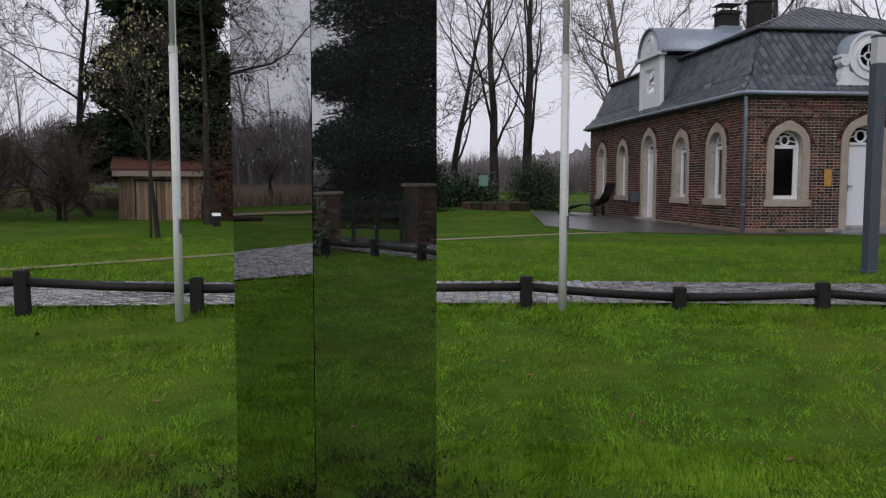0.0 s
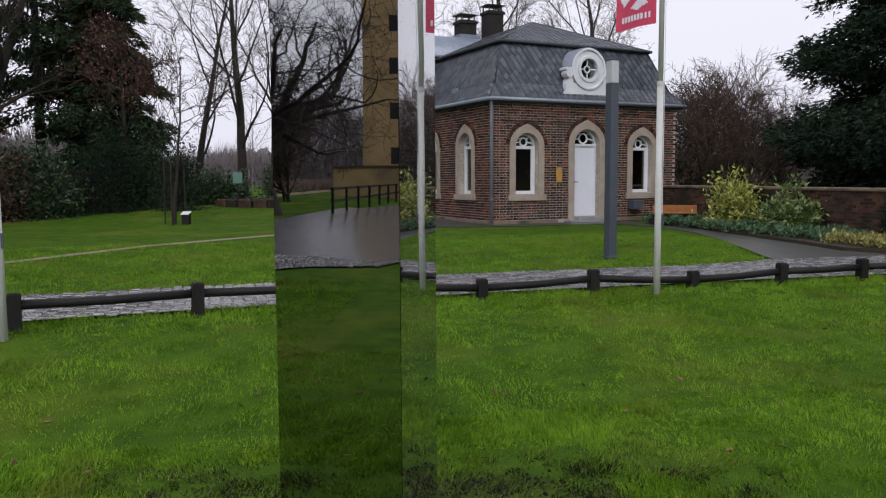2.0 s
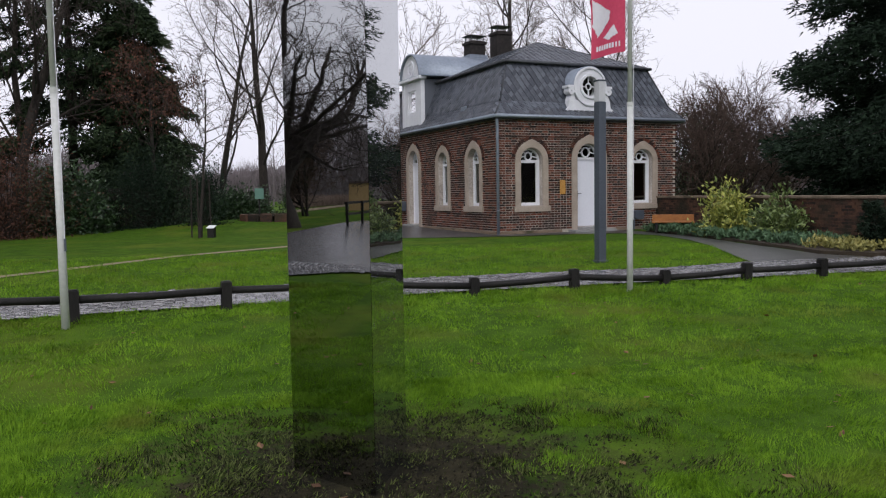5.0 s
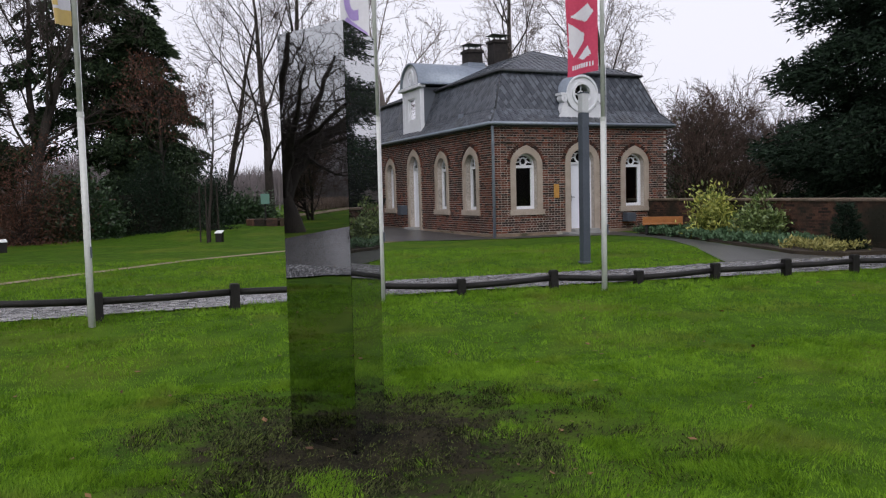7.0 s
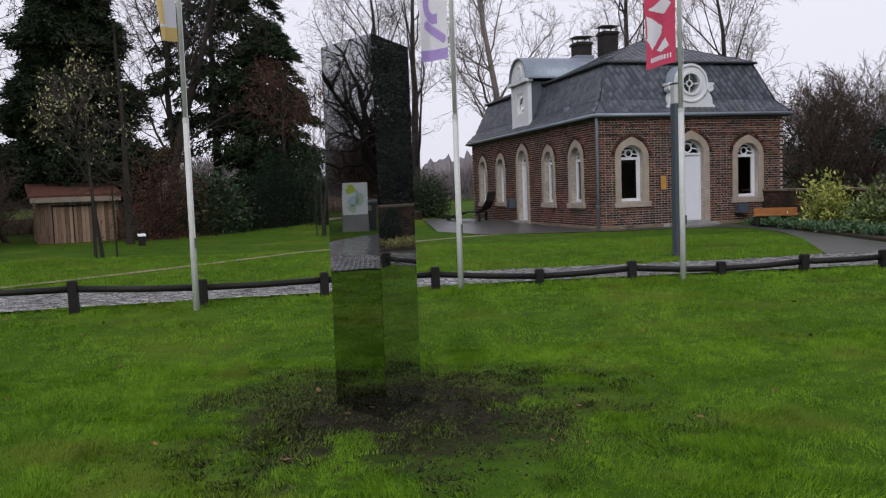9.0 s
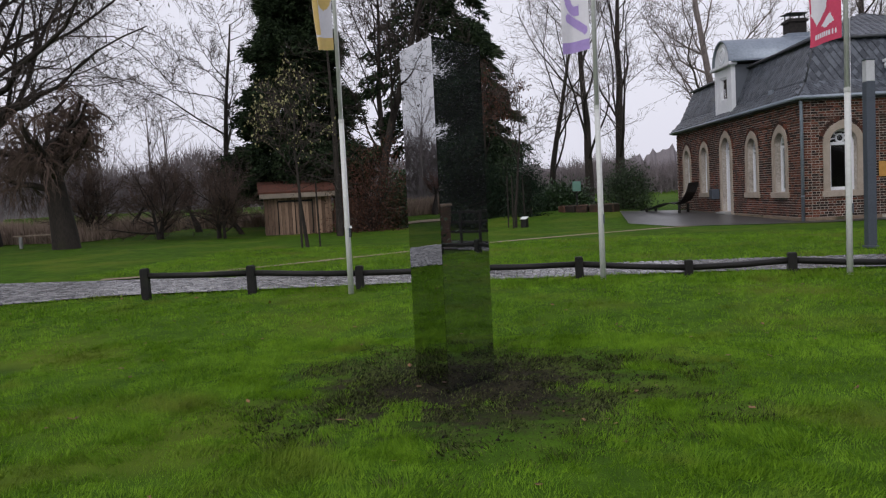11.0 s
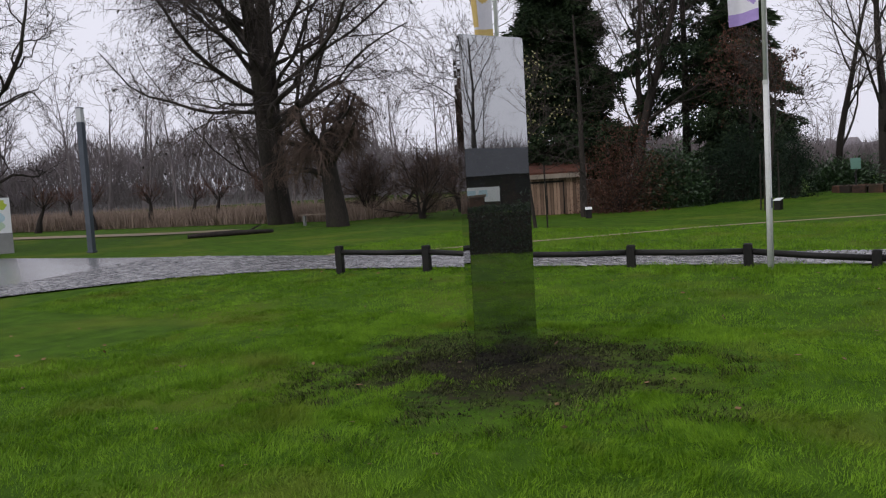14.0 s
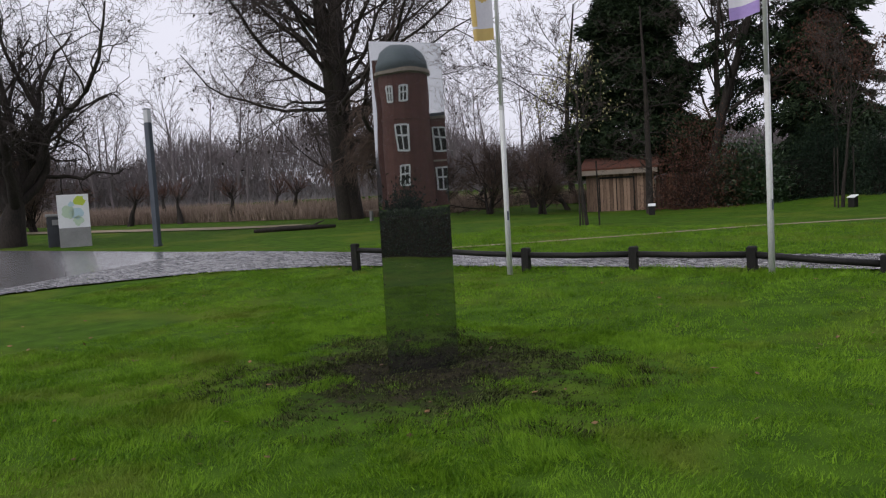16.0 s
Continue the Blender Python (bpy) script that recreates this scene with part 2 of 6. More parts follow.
RHODO = surface("yellowgreen_leaf", (0.10, 0.14, 0.025), (0.46, 0.46, 0.11), 1, 0.45, 0, 0, 6, pieces=0.6, spec=0.4)
COVER = surface("ground_cover_leaf", (0.03, 0.07, 0.03), (0.10, 0.18, 0.09), 1, 0.6, 0, 0, 6, pieces=0.6)
YELLOWCOVER = surface("yellow_leaf", (0.15, 0.15, 0.04), (0.34, 0.31, 0.10), 1, 0.6, 0, 0, 6, pieces=0.6)
BROWNLEAF = surface("dry_leaf", (0.032, 0.014, 0.010), (0.12, 0.05, 0.028), 2, 0.8, 0, 0, 6, pieces=0.6)
PALELEAF = surface("pale_wilted_leaf", (0.16, 0.15, 0.06), (0.36, 0.34, 0.17), 2, 0.7, 0, 0, 6, pieces=0.6)
REED = surface("dry_reed", (0.17, 0.125, 0.10), (0.33, 0.25, 0.20), 0.5, 0.95, 0, 0, 6, pieces=0.5)
LITTER = surface("fallen_leaf", (0.07, 0.03, 0.012), (0.20, 0.105, 0.04), 2, 0.7, 0, 0, 6, pieces=0.7)
IVY = surface("ivy_leaf", (0.012, 0.018, 0.014), (0.055, 0.068, 0.06), 1, 0.4, 0, 0, 6, pieces=0.6, spec=0.5)
EARTH = surface("bed_earth", (0.02, 0.014, 0.01), (0.06, 0.045, 0.03), 3, 0.95, 0, 0.6)
CLOD = surface("mud_clod", (0.006, 0.0055, 0.0035), (0.035, 0.031, 0.017), 6, 0.85, 0, 0.3, 6, pieces=0.4, spec=0.15)
BINGREY = surface("bin_plastic", (0.02, 0.023, 0.028), (0.045, 0.05, 0.058), 3, 0.5, 0, 0.1)
CONCRETE = surface("grey_concrete", (0.20, 0.20, 0.20), (0.32, 0.32, 0.315), 3, 0.85, 0, 0.3)
BOARDWHITE = surface("sign_white", (0.70, 0.72, 0.72), (0.80, 0.82, 0.82), 2, 0.4, 0, 0)
SIGNGREEN = surface("sign_green", (0.42, 0.52, 0.04), (0.52, 0.62, 0.08), 2, 0.5, 0, 0)
SIGNPALE = surface("sign_pale_green", (0.45, 0.58, 0.42), (0.55, 0.68, 0.52), 2, 0.5, 0, 0)
SIGNTEAL = surface("sign_teal", (0.09, 0.19, 0.15), (0.13, 0.26, 0.21), 2, 0.5, 0, 0)
MUDDYBLADE = surface("trodden_grass_blade", (0.008, 0.012, 0.004), (0.105, 0.13, 0.04), 7.0, 0.8, 0, 0, 5, pieces=0.6, spec=0.1)
SIGNBLUE = surface("sign_pale_blue", (0.42, 0.58, 0.64), (0.52, 0.68, 0.74), 2, 0.5, 0, 0)
FLAGRED = surface("flag_red", (0.50, 0.045, 0.105), (0.62, 0.07, 0.14), 2, 0.75, 0, 0.05)
FLAGWHITE = surface("flag_white", (0.66, 0.64, 0.70), (0.76, 0.74, 0.80), 2, 0.75, 0, 0.05)
FLAGLILAC = surface("flag_lilac", (0.34, 0.24, 0.55), (0.42, 0.31, 0.63), 2, 0.75, 0, 0.05)
FLAGYELLOW = surface("flag_yellow", (0.60, 0.42, 0.14), (0.70, 0.52, 0.20), 2, 0.75, 0, 0.05)
PLAQUE = surface("amber_plaque", (0.38, 0.19, 0.04), (0.55, 0.30, 0.08), 6, 0.5, 0, 0.1)
OCHRE = surface("ochre_render", (0.30, 0.20, 0.095), (0.50, 0.345, 0.17), 0.8, 0.9, 0, 0.3, stain=(0.22, 0.16, 0.09), stain_scale=0.4)
CASTLEBRICK = surface("castle_brick", (0.09, 0.04, 0.035), (0.17, 0.075, 0.06), 1.5, 0.9, 0, 0.4, 20)
COPPER = surface("weathered_copper", (0.10, 0.13, 0.145), (0.17, 0.205, 0.22), 0.8, 0.6, 0.2, 0.1)
TERRACOTTA = surface("old_roof_tile", (0.05, 0.035, 0.033), (0.12, 0.07, 0.06), 1, 0.8, 0, 0.4)


# ---------------------------------------------------------------- mesh tools


class Geo:
    """Collects corners and faces of one mesh."""

    def __init__(self):
        self.v, self.f = [], []

    def add(self, verts, faces):
        k = len(self.v)
        self.v += [tuple(p) for p in verts]
        self.f += [tuple(i + k for i in face) for face in faces]
        return self

    def box(self, x0, y0, z0, x1, y1, z1, m=None):
        c = [Vector((x, y, z)) for z in (z0, z1) for x, y in ((x0, y0), (x1, y0), (x1, y1), (x0, y1))]
        return self.add([m @ p for p in c] if m else c,
                        [(3, 2, 1, 0), (4, 5, 6, 7), (0, 1, 5, 4), (1, 2, 6, 5), (2, 3, 7, 6), (3, 0, 4, 7)])

    def tube(self, pts, radii, sides=8, cap=True):
        pts = [Vector(p) for p in pts]
        rings = []
        for i, p in enumerate(pts):
            d = (pts[min(i + 1, len(pts) - 1)] - pts[max(i - 1, 0)]).normalized()
            a = d.cross(Vector((0.31, 0.95, 0.05)) if abs(d.z) > 0.5 else Vector((0, 0, 1))).normalized()
            b = d.cross(a)
            rings += [p + radii[i] * (math.cos(w) * a + math.sin(w) * b) for w in (2 * math.pi * k / sides for k in range(sides))]
        n = len(pts)
        faces = [(i * sides + k, i * sides + (k + 1) % sides, (i + 1) * sides + (k + 1) % sides, (i + 1) * sides + k)
                 for i in range(n - 1) for k in range(sides)]
        if cap:
            faces += [tuple(range(sides - 1, -1, -1)), tuple((n - 1) * sides + k for k in range(sides))]
        return self.add(rings, faces)

    def lathe(self, cx, cy, profile, sides=20):
        return self.tube([(cx, cy, z) for r, z in profile], [r for r, z in profile], sides)

    def mesh(self, name):
        me = bpy.data.meshes.new(name)
        me.from_pydata(self.v, [], self.f)
        me.update()
        return me


def part(name, g, material, parent=None, label="", bevel=0.0, smooth=False, kind=""):
    """One mesh object from a Geo or a mesh, under a thing or a part."""
    me = g.mesh(name) if isinstance(g, Geo) else g
    me.materials.append(material)
    ob = new(name, me)
    ob.parent = parent
    if label:
        ob["label"] = label
    if kind:
        ob["kind"] = kind
    if smooth:
        me.polygons.foreach_set("use_smooth", [True] * len(me.polygons))
    if bevel:
        mod = ob.modifiers.new("edge", "BEVEL")
        mod.width, mod.segments, mod.limit_method = bevel, 2, "ANGLE"
    return ob


def thing(name, m, label, category, group=""):
    ob = new(name)
    ob.matrix_world = m
    ob.empty_display_size = 0.2
    return tagged(ob, label, category, group)


def triangles(name, verts, material, parent=None, label="", kind=""):
    """A mesh of loose triangles from an array of shape (n, 3, 3)."""
    verts = np.asarray(verts, np.float32).reshape(-1, 3)
    n = len(verts) // 3
    me = bpy.data.meshes.new(name)
    me.vertices.add(3 * n)
    me.vertices.foreach_set("co", verts.ravel())
    me.loops.add(3 * n)
    me.loops.foreach_set("vertex_index", np.arange(3 * n, dtype=np.int32))
    me.polygons.add(n)
    me.polygons.foreach_set("loop_start", np.arange(0, 3 * n, 3, dtype=np.int32))
    me.update(calc_edges=True)
    return part(name, me, material, parent, label, kind=kind)


def unit(a):
    return a / np.maximum(np.linalg.norm(a, axis=-1, keepdims=True), 1e-9)


def leaves(rng, at, way, length, width, spread=0.6, diamond=True):
    """Leaf shapes at points, pointing along a way with some spread: two triangles each, or one."""
    n = len(at)
    way = unit(way + rng.normal(0, spread, (n, 3)))
    side = unit(np.cross(way, rng.normal(0, 1, (n, 3))))
    le = (length * rng.uniform(0.6, 1.3, n))[:, None]
    wi = (width * rng.uniform(0.7, 1.2, n))[:, None]
    tip, mid = at + way * le, at + way * le * 0.45
    one = np.stack([at, mid + side * wi / 2, tip], 1)
    if not diamond:
        return np.stack([at - side * wi / 2, at + side * wi / 2, tip], 1)
    bend = np.cross(way, side) * le * 0.12
    return np.concatenate([one, np.stack([at, tip, mid - side * wi / 2 + bend], 1)], 1).reshape(-1, 3, 3)


def grow(out, rng, p, d, length, radius, level, plan):
    """A branch and its children, as (points, radii, level)."""
    n = plan["steps"][level]
    pts, rad = [p.copy()], [radius]
    lift = plan["lift"][level]
    for i in range(n):
        d = d + rng.normal(0, plan["wander"][level], 3)
        d[2] += lift
        d /= np.linalg.norm(d)
        p = p + d * (length / n)
        pts.append(p)
        rad.append(radius * (1 - plan["taper"] * (i + 1) / n))
    out.append((pts, rad, level))
    if level + 1 >= len(plan["steps"]):
        return
    kids = plan["kids"][level]
    for k in range(kids):
        s = plan["from"][level] + (1 - plan["from"][level]) * (k + rng.uniform(0.2, 1.0)) / kids
        j = min(int(s * n), n - 1)
        f = s * n - j
        at = pts[j] * (1 - f) + pts[j + 1] * f
        along = unit(pts[j + 1] - pts[j])
        across = unit(np.cross(along, rng.normal(0, 1, 3)))
        a = radians(rng.uniform(*plan["angle"][level]))
        way = along * math.cos(a) + across * math.sin(a)
        grow(out, rng, at, way, length * plan["ratio"][level] * rng.uniform(0.65, 1.2) * (1.15 - 0.5 * s),
             max(rad[j] * plan["thin"][level] * rng.uniform(0.7, 1.1), plan["least"]), level + 1, plan)


PLAN = dict(steps=(8, 7, 5, 3, 2), kids=(12, 10, 8, 4), lift=(0.0, 0.05, 0.03, 0.02, 0.0), wander=(0.05, 0.13, 0.16, 0.18, 0.2),
            angle=((30, 60), (25, 60), (25, 60), (25, 65)), ratio=(0.62, 0.52, 0.48, 0.5), thin=(0.5, 0.5, 0.5, 0.5), taper=0.8,
            least=0.011, **{"from": (0.28, 0.2, 0.15, 0.1)})


def branch_mesh(branches, levels, sides=(9, 7, 5, 3, 3)):
    g = Geo()
    for pts, rad, level in branches:
        if level in levels:
            g.tube(pts, rad, sides[level], cap=False)
    return g


def bare_tree(name, at, height, radius, label, seed, plan=None, lean=(0, 0, 1), bark=BARK, twig=TWIG, stems=1, category="tree", group="", splay=0.1):
    """A leafless tree: trunk with its limbs, and a crown of twigs."""
    rng = np.random.default_rng(seed)
    plan = {**PLAN, **(plan or {})}
    out = []
    for s in range(stems):
        way = np.array(lean, float) + (rng.normal(0, splay, 3) * (1, 1, 0) if stems > 1 else 0)
        grow(out, rng, np.array([rng.normal(0, 0.15) if stems > 1 else 0.0, rng.normal(0, 0.15) if stems > 1 else 0.0, -0.15]), unit(way), height,
             radius * (1 if s == 0 else 0.8), 0, plan)
    t = thing(name, pose(at[0], at[1], ground_z(*at[:2])), label, category, group)
    part("trunk", branch_mesh(out, (0, 1)), bark, t, smooth=True)
    part("crown", branch_mesh(out, (2, 3, 4)), twig, t)
    return t, out, rng


def evergreen(name, at, height, radius, label, seed, material=NEEDLE, clumps=420, each=60, droop=-0.35, shape=0.8, bare=0.08, size=0.32, gap=0.0, spread=0.5, sigma=0.3):
    """A conifer: tapered trunk, limbs, and clumps of drooping sprays with gaps between them."""
    rng = np.random.default_rng(seed)
    t = thing(name, pose(at[0], at[1], ground_z(*at[:2])), label, "tree")
    g = Geo()
    g.tube([(0, 0, -0.2), (0.05, 0, height * 0.4), (0, 0.05, height * 0.97)], [radius * 0.075, radius * 0.05, 0.03], 9)
    s = bare + (1 - bare) * rng.random(clumps) ** 1.25
    r = radius * np.clip((1 - s) ** shape, 0.03, 1) * (0.35 + 0.65 * rng.random(clumps) ** 0.5)
    r *= 1 + 0.22 * np.sin(s * 37 + rng.random(clumps))
    w = rng.uniform(0, 2 * np.pi, clumps)
    c = np.stack([np.cos(w) * r, np.sin(w) * r, s * height], 1)
    for k in range(0, clumps, 4):
        g.tube([(0, 0, c[k][2] + 0.25 * r[k]), tuple(c[k])], [0.035 * radius / 3, 0.012], 4, cap=False)
    part("trunk", g, BARK, t, smooth=True)
    fan_len = sigma * radius / 3 + 0.1
    step = rng.uniform(-0.5, 1.0, (clumps * each, 1)) * fan_len * 1.5
    along = np.repeat(unit(np.stack([np.cos(w), np.sin(w), np.full(clumps, droop * 0.6)], 1)), each, 0)
    across = np.repeat(np.stack([-np.sin(w), np.cos(w), np.zeros(clumps)], 1), each, 0)
    wide = rng.uniform(-1, 1, (clumps * each, 1)) * fan_len * (1.1 - 0.6 * np.clip(step / fan_len, 0, 1.5))
    thick = np.clip(rng.normal(0, 0.5, (clumps * each, 1)), -1, 1) * fan_len * 0.42
    at_all = np.repeat(c, each, 0) + along * step + across * wide + thick * (0, 0, 1.0) - np.abs(wide) * (0, 0, 0.35)
    out = along + across * wide / fan_len * 0.7
    triangles("crown", leaves(rng, at_all, out, size, size * 0.34, spread, False), material, t)
    return t


def bush(name, at, size, label, seed, material, n=3500, leaf=0.12, width=0.4, clumps=60, category="shrub", stems=True, rough=0.15):
    """A shrub of leaf clumps on short stems; size is its half breadth, half depth and height."""
    rng = np.random.default_rng(seed)
    t = thing(name, pose(at[0], at[1], ground_z(*at[:2])), label, category)
    d = unit(rng.normal(0, 1, (clumps, 3)))
    d[:, 2] = np.abs(d[:, 2])
    c = d * rng.uniform(0.55, 1.0, (clumps, 1)) ** 0.5 * np.array([size[0], size[1], size[2]]) * (1 + rng.normal(0, rough, (clumps, 1)))
    c[:, 2] = np.maximum(c[:, 2], 0.05)
    if stems:
        g = Geo()
        for k in range(0, clumps, 2):
            g.tube([(rng.normal(0, 0.06), rng.normal(0, 0.06), -0.05), tuple(c[k] * (0.5, 0.5, 0.6)), tuple(c[k])], [0.025, 0.016, 0.006], 4, cap=False)
        part("branchwork", g, BARK, t)
    each = n // clumps
    spread = max(size) * 0.16
    p = np.repeat(c, each, 0) + rng.normal(0, spread, (clumps * each, 3))
    p[:, 2] = np.maximum(p[:, 2], 0.02)
    triangles("foliage", leaves(rng, p, np.repeat(d, each, 0) + (0, 0, 0.1), leaf, leaf * width, 1.0), material, t)
    return t


def soft_noise(x, y, scale, seed):
    """Smooth noise from -1 to 1 for arrays of places."""
    table = np.random.default_rng(seed).uniform(-1, 1, (64, 64))
    x, y = np.asarray(x, float) * scale, np.asarray(y, float) * scale
    i, j = np.floor(x).astype(int), np.floor(y).astype(int)
    u, v = x - i, y - j
    u, v = u * u * (3 - 2 * u), v * v * (3 - 2 * v)
    a, b = table[i % 64, j % 64], table[(i + 1) % 64, j % 64]
    c, d = table[i % 64, (j + 1) % 64], table[(i + 1) % 64, (j + 1) % 64]
    return (a * (1 - u) + b * u) * (1 - v) + (c * (1 - u) + d * u) * v


def smooth_step(a, b, x):
    k = np.clip((np.asarray(x, float) - a) / (b - a), 0, 1)
    return k * k * (3 - 2 * k)


def ground_z(x, y):
    """Height of the land: nearly flat lawn, a little higher towards the road and the meadow, with a dip and a mound."""
    return (0.17 * smooth_step(3.5, 8.5, y) + 0.007 * np.clip(np.asarray(y, float) - 12, 0, 60)
            + 0.012 * np.clip(-np.asarray(x, float) - 4, 0, 60) * smooth_step(2, 8, y)
            - 0.19 * np.exp(-((np.asarray(x, float) + 12.5) ** 2 + (np.asarray(y, float) - 29) ** 2) / 40)
            + 0.32 * np.exp(-((np.asarray(x, float) + 0.8) ** 2 / 14 + (np.asarray(y, float) - 32) ** 2 / 18)))


def ribbon(name, near, far, material, lift=0.012, label="", across=6, category=""):
    """A flat strip of ground between two lines of the same count."""
    g = Geo()
    rows = len(near)
    for a, b in zip(near, far):
        for k in range(across + 1):
            x, y = (a[i] + (b[i] - a[i]) * k / across for i in (0, 1))
            g.v.append((x, y, float(ground_z(x, y)) + lift))
    w = across + 1
    g.f = [(i * w + k + 1, i * w + k, (i + 1) * w + k, (i + 1) * w + k + 1) for i in range(rows - 1) for k in range(across)]
    return tagged(part(name, g, material), label, category, kind="structure")

# ---------------------------------------------------------------- ground, road, paths


def axis(fine0, fine1, step, far):
    out = list(np.arange(fine0, fine1 + 1e-6, step))
    d, lo, hi = step, fine0, fine1
    while hi < far:
        d *= 1.5
        lo, hi = lo - d, hi + d
        out = [lo] + out + [hi]
    return np.array(out)


def make_ground():
    xs, ys = axis(-30, 24, 0.4, 1500), axis(-10, 44, 0.4, 1500)
    x, y = np.meshgrid(xs, ys)
    z = ground_z(x, y)
    bumps = np.array([noise.noise((a * 0.9, b * 0.9, 0)) for a, b in zip(x.ravel(), y.ravel())]).reshape(x.shape)
    near = (np.abs(x) < 40) & (y > -12) & (y < 46)
    z = z + bumps * 0.008 * near
    on_road = (y > 8.0) & (y < 13) | (x < -6)
    z = np.where(on_road, z - 0.02, z)
    g = Geo()
    g.v = np.stack([x, y, z], -1).reshape(-1, 3).tolist()
    w = len(xs)
    g.f = [(j * w + i, j * w + i + 1, (j + 1) * w + i + 1, (j + 1) * w + i) for j in range(len(ys) - 1) for i in range(w - 1)]
    return tagged(part("ground", g, TURF, smooth=True), "short green lawn with muddy trodden patches", "lawn", kind="structure")


make_ground()

# road behind the fence: near line and far line, from the wide paved place to the gate
NEAR = [(-60, -2.0), (-30, 0.5), (-16, 2.0), (-12.2, 3.5), (-11.6, 4.6), (-9.7, 6.4), (-7.2, 7.75), (-5, 8.25), (-2, 8.75), (2, 9.1), (6, 9.2), (9, 9.15), (11, 9.0), (14, 8.6), (20, 7.6), (30, 6)]
FAR = [(-60, 4.0), (-30, 7.2), (-23.5, 7.8), (-19, 8.4), (-15, 8.95), (-12, 9.6), (-8.9, 10.0), (-6.1, 10.25), (-2, 10.75), (2, 11.05), (6.2, 11.0), (8.6, 11.4), (11.2, 11.3), (14, 11.0), (20, 10.0), (30, 9)]
road = ribbon("road", NEAR, FAR, WET_PAVE, 0.012, "wet grey cobbled road", category="road")
PATH_IN = [(8.3, 11.35), (8.55, 12.0), (9.1, 13.3), (9.9, 15.2), (10.6, 17.4), (10.85, 19.4), (10.3, 20.9), (8.8, 21.15), (7.0, 20.95), (6.2, 21.1), (4.6, 21.4), (2.9, 22.0), (1.6, 24.5), (1.4, 31.0)]
PATH_OUT = [(11.0, 11.3), (10.6, 12.4), (10.8, 13.6), (11.0, 15.4), (11.4, 18.4), (11.4, 20.6), (11.3, 22.6), (8.9, 22.15), (7.0, 21.8), (6.55, 21.9), (6.4, 22.8), (6.1, 24.4), (5.6, 27.0), (4.4, 33.5)]
ribbon("pavement", PATH_IN, PATH_OUT, DARKPAVE, 0.016, "damp grey paving round the house", category="path")
SAND_A = [(-9.0, 10.15), (-7.3, 11.3), (-5.6, 13.4), (-4.2, 15.3), (-2.5, 17.5), (0.2, 19.6), (2.5, 21.2), (4.0, 21.9)]
ribbon("sand_path", SAND_A, [(x - 0.14, y + 0.32) for x, y in SAND_A], SAND, 0.008, "narrow sandy footpath across the lawn", across=2, category="path")
FIELD = [(-60, 11.0), (-36, 13.5), (-24, 16.4), (-21.5, 18.0)]
ribbon("meadow_path", FIELD, [(x - 0.3, y + 1.6) for x, y in FIELD], SAND, 0.02, "pale gravel path along the meadow", across=2, category="path")

# ---------------------------------------------------------------- mirror column

SIDE = 0.656
CORNERS = [(-0.756, 2.788), (-0.364, 2.262), (-0.0795, 2.853)]
MONO_H = 2.8


def mirror_column():
    t = thing("mirror_column", pose(*MONO, 0), "tall three-sided polished steel mirror column in trodden mud", "sculpture")
    loc = [(x - MONO[0], y - MONO[1]) for x, y in CORNERS]
    for i in range(3):
        a, b = Vector((*loc[i], 0)), Vector((*loc[(i + 1) % 3], 0))
        d = (b - a).normalized()
        n = Vector((d.y, -d.x, 0))
        a2, b2 = a + d * 0.002, b - d * 0.002
        g = Geo()
        lo, hi = -0.08, MONO_H
        inner = [a2 - n * 0.004 + d * 0.006, b2 - n * 0.004 - d * 0.006]
        g.add([(*p.xy, z) for z in (lo, hi) for p in (a2, b2, inner[1], inner[0])],
              [(3, 2, 1, 0), (4, 5, 6, 7), (0, 1, 5, 4), (1, 2, 6, 5), (2, 3, 7, 6), (3, 0, 4, 7)])
        part("mirror_panel", g, WETMIRROR if i == 1 else MIRROR, t)
    g = Geo()
    g.add([(x * 0.98, y * 0.98, z) for z in (MONO_H - 0.01, MONO_H - 0.002) for x, y in loc], [(2, 1, 0), (3, 4, 5), (0, 1, 4, 3), (1, 2, 5, 4), (2, 0, 3, 5)])
    part("cap", g, MIRROR, t)
    rng = np.random.default_rng(22)
    a, b = np.array(loc[1]), np.array(loc[2])
    d = unit(b - a)
    out = np.array([d[1], -d[0], 0])
    side = np.array([d[0], d[1], 0])
    n = 1500
    u, z = rng.uniform(0.02, SIDE - 0.02, n), MONO_H - rng.random(n) ** 1.6 * 1.9 - 0.02
    p = np.stack([a[0] + d[0] * u, a[1] + d[1] * u, z], 1)
    r = rng.uniform(0.0007, 0.0017, n)[:, None]
    up = np.array([0, 0, 1.0])
    tip = p + out * r * 0.9 - up * r * 0.3
    ring_of = [p + side * r, p + up * r * 1.2, p - side * r, p - up * r * 1.5]
    tri = np.stack([np.stack([ring_of[k], ring_of[(k + 1) % 4], tip], 1) for k in range(4)], 1).reshape(-1, 3, 3)
    triangles("rain_drops", tri, MIRROR, t, kind="stuff")


mirror_column()

# ---------------------------------------------------------------- fence

POSTS = [(-6.29, 7.5, 0.66), (-4.66, 7.88, 0.62), (-2.94, 8.1, 0.54), (-1.25, 8.5, 0.53), (0.45, 8.73, 0.515), (2.1, 8.84, 0.40), (3.58, 8.78, 0.47),
         (5.05, 8.84, 0.39), (6.43, 8.84, 0.45), (7.82, 8.88, 0.46), (9.15, 8.85, 0.48), (10.35, 8.6, 0.5), (11.35, 8.1, 0.5)]


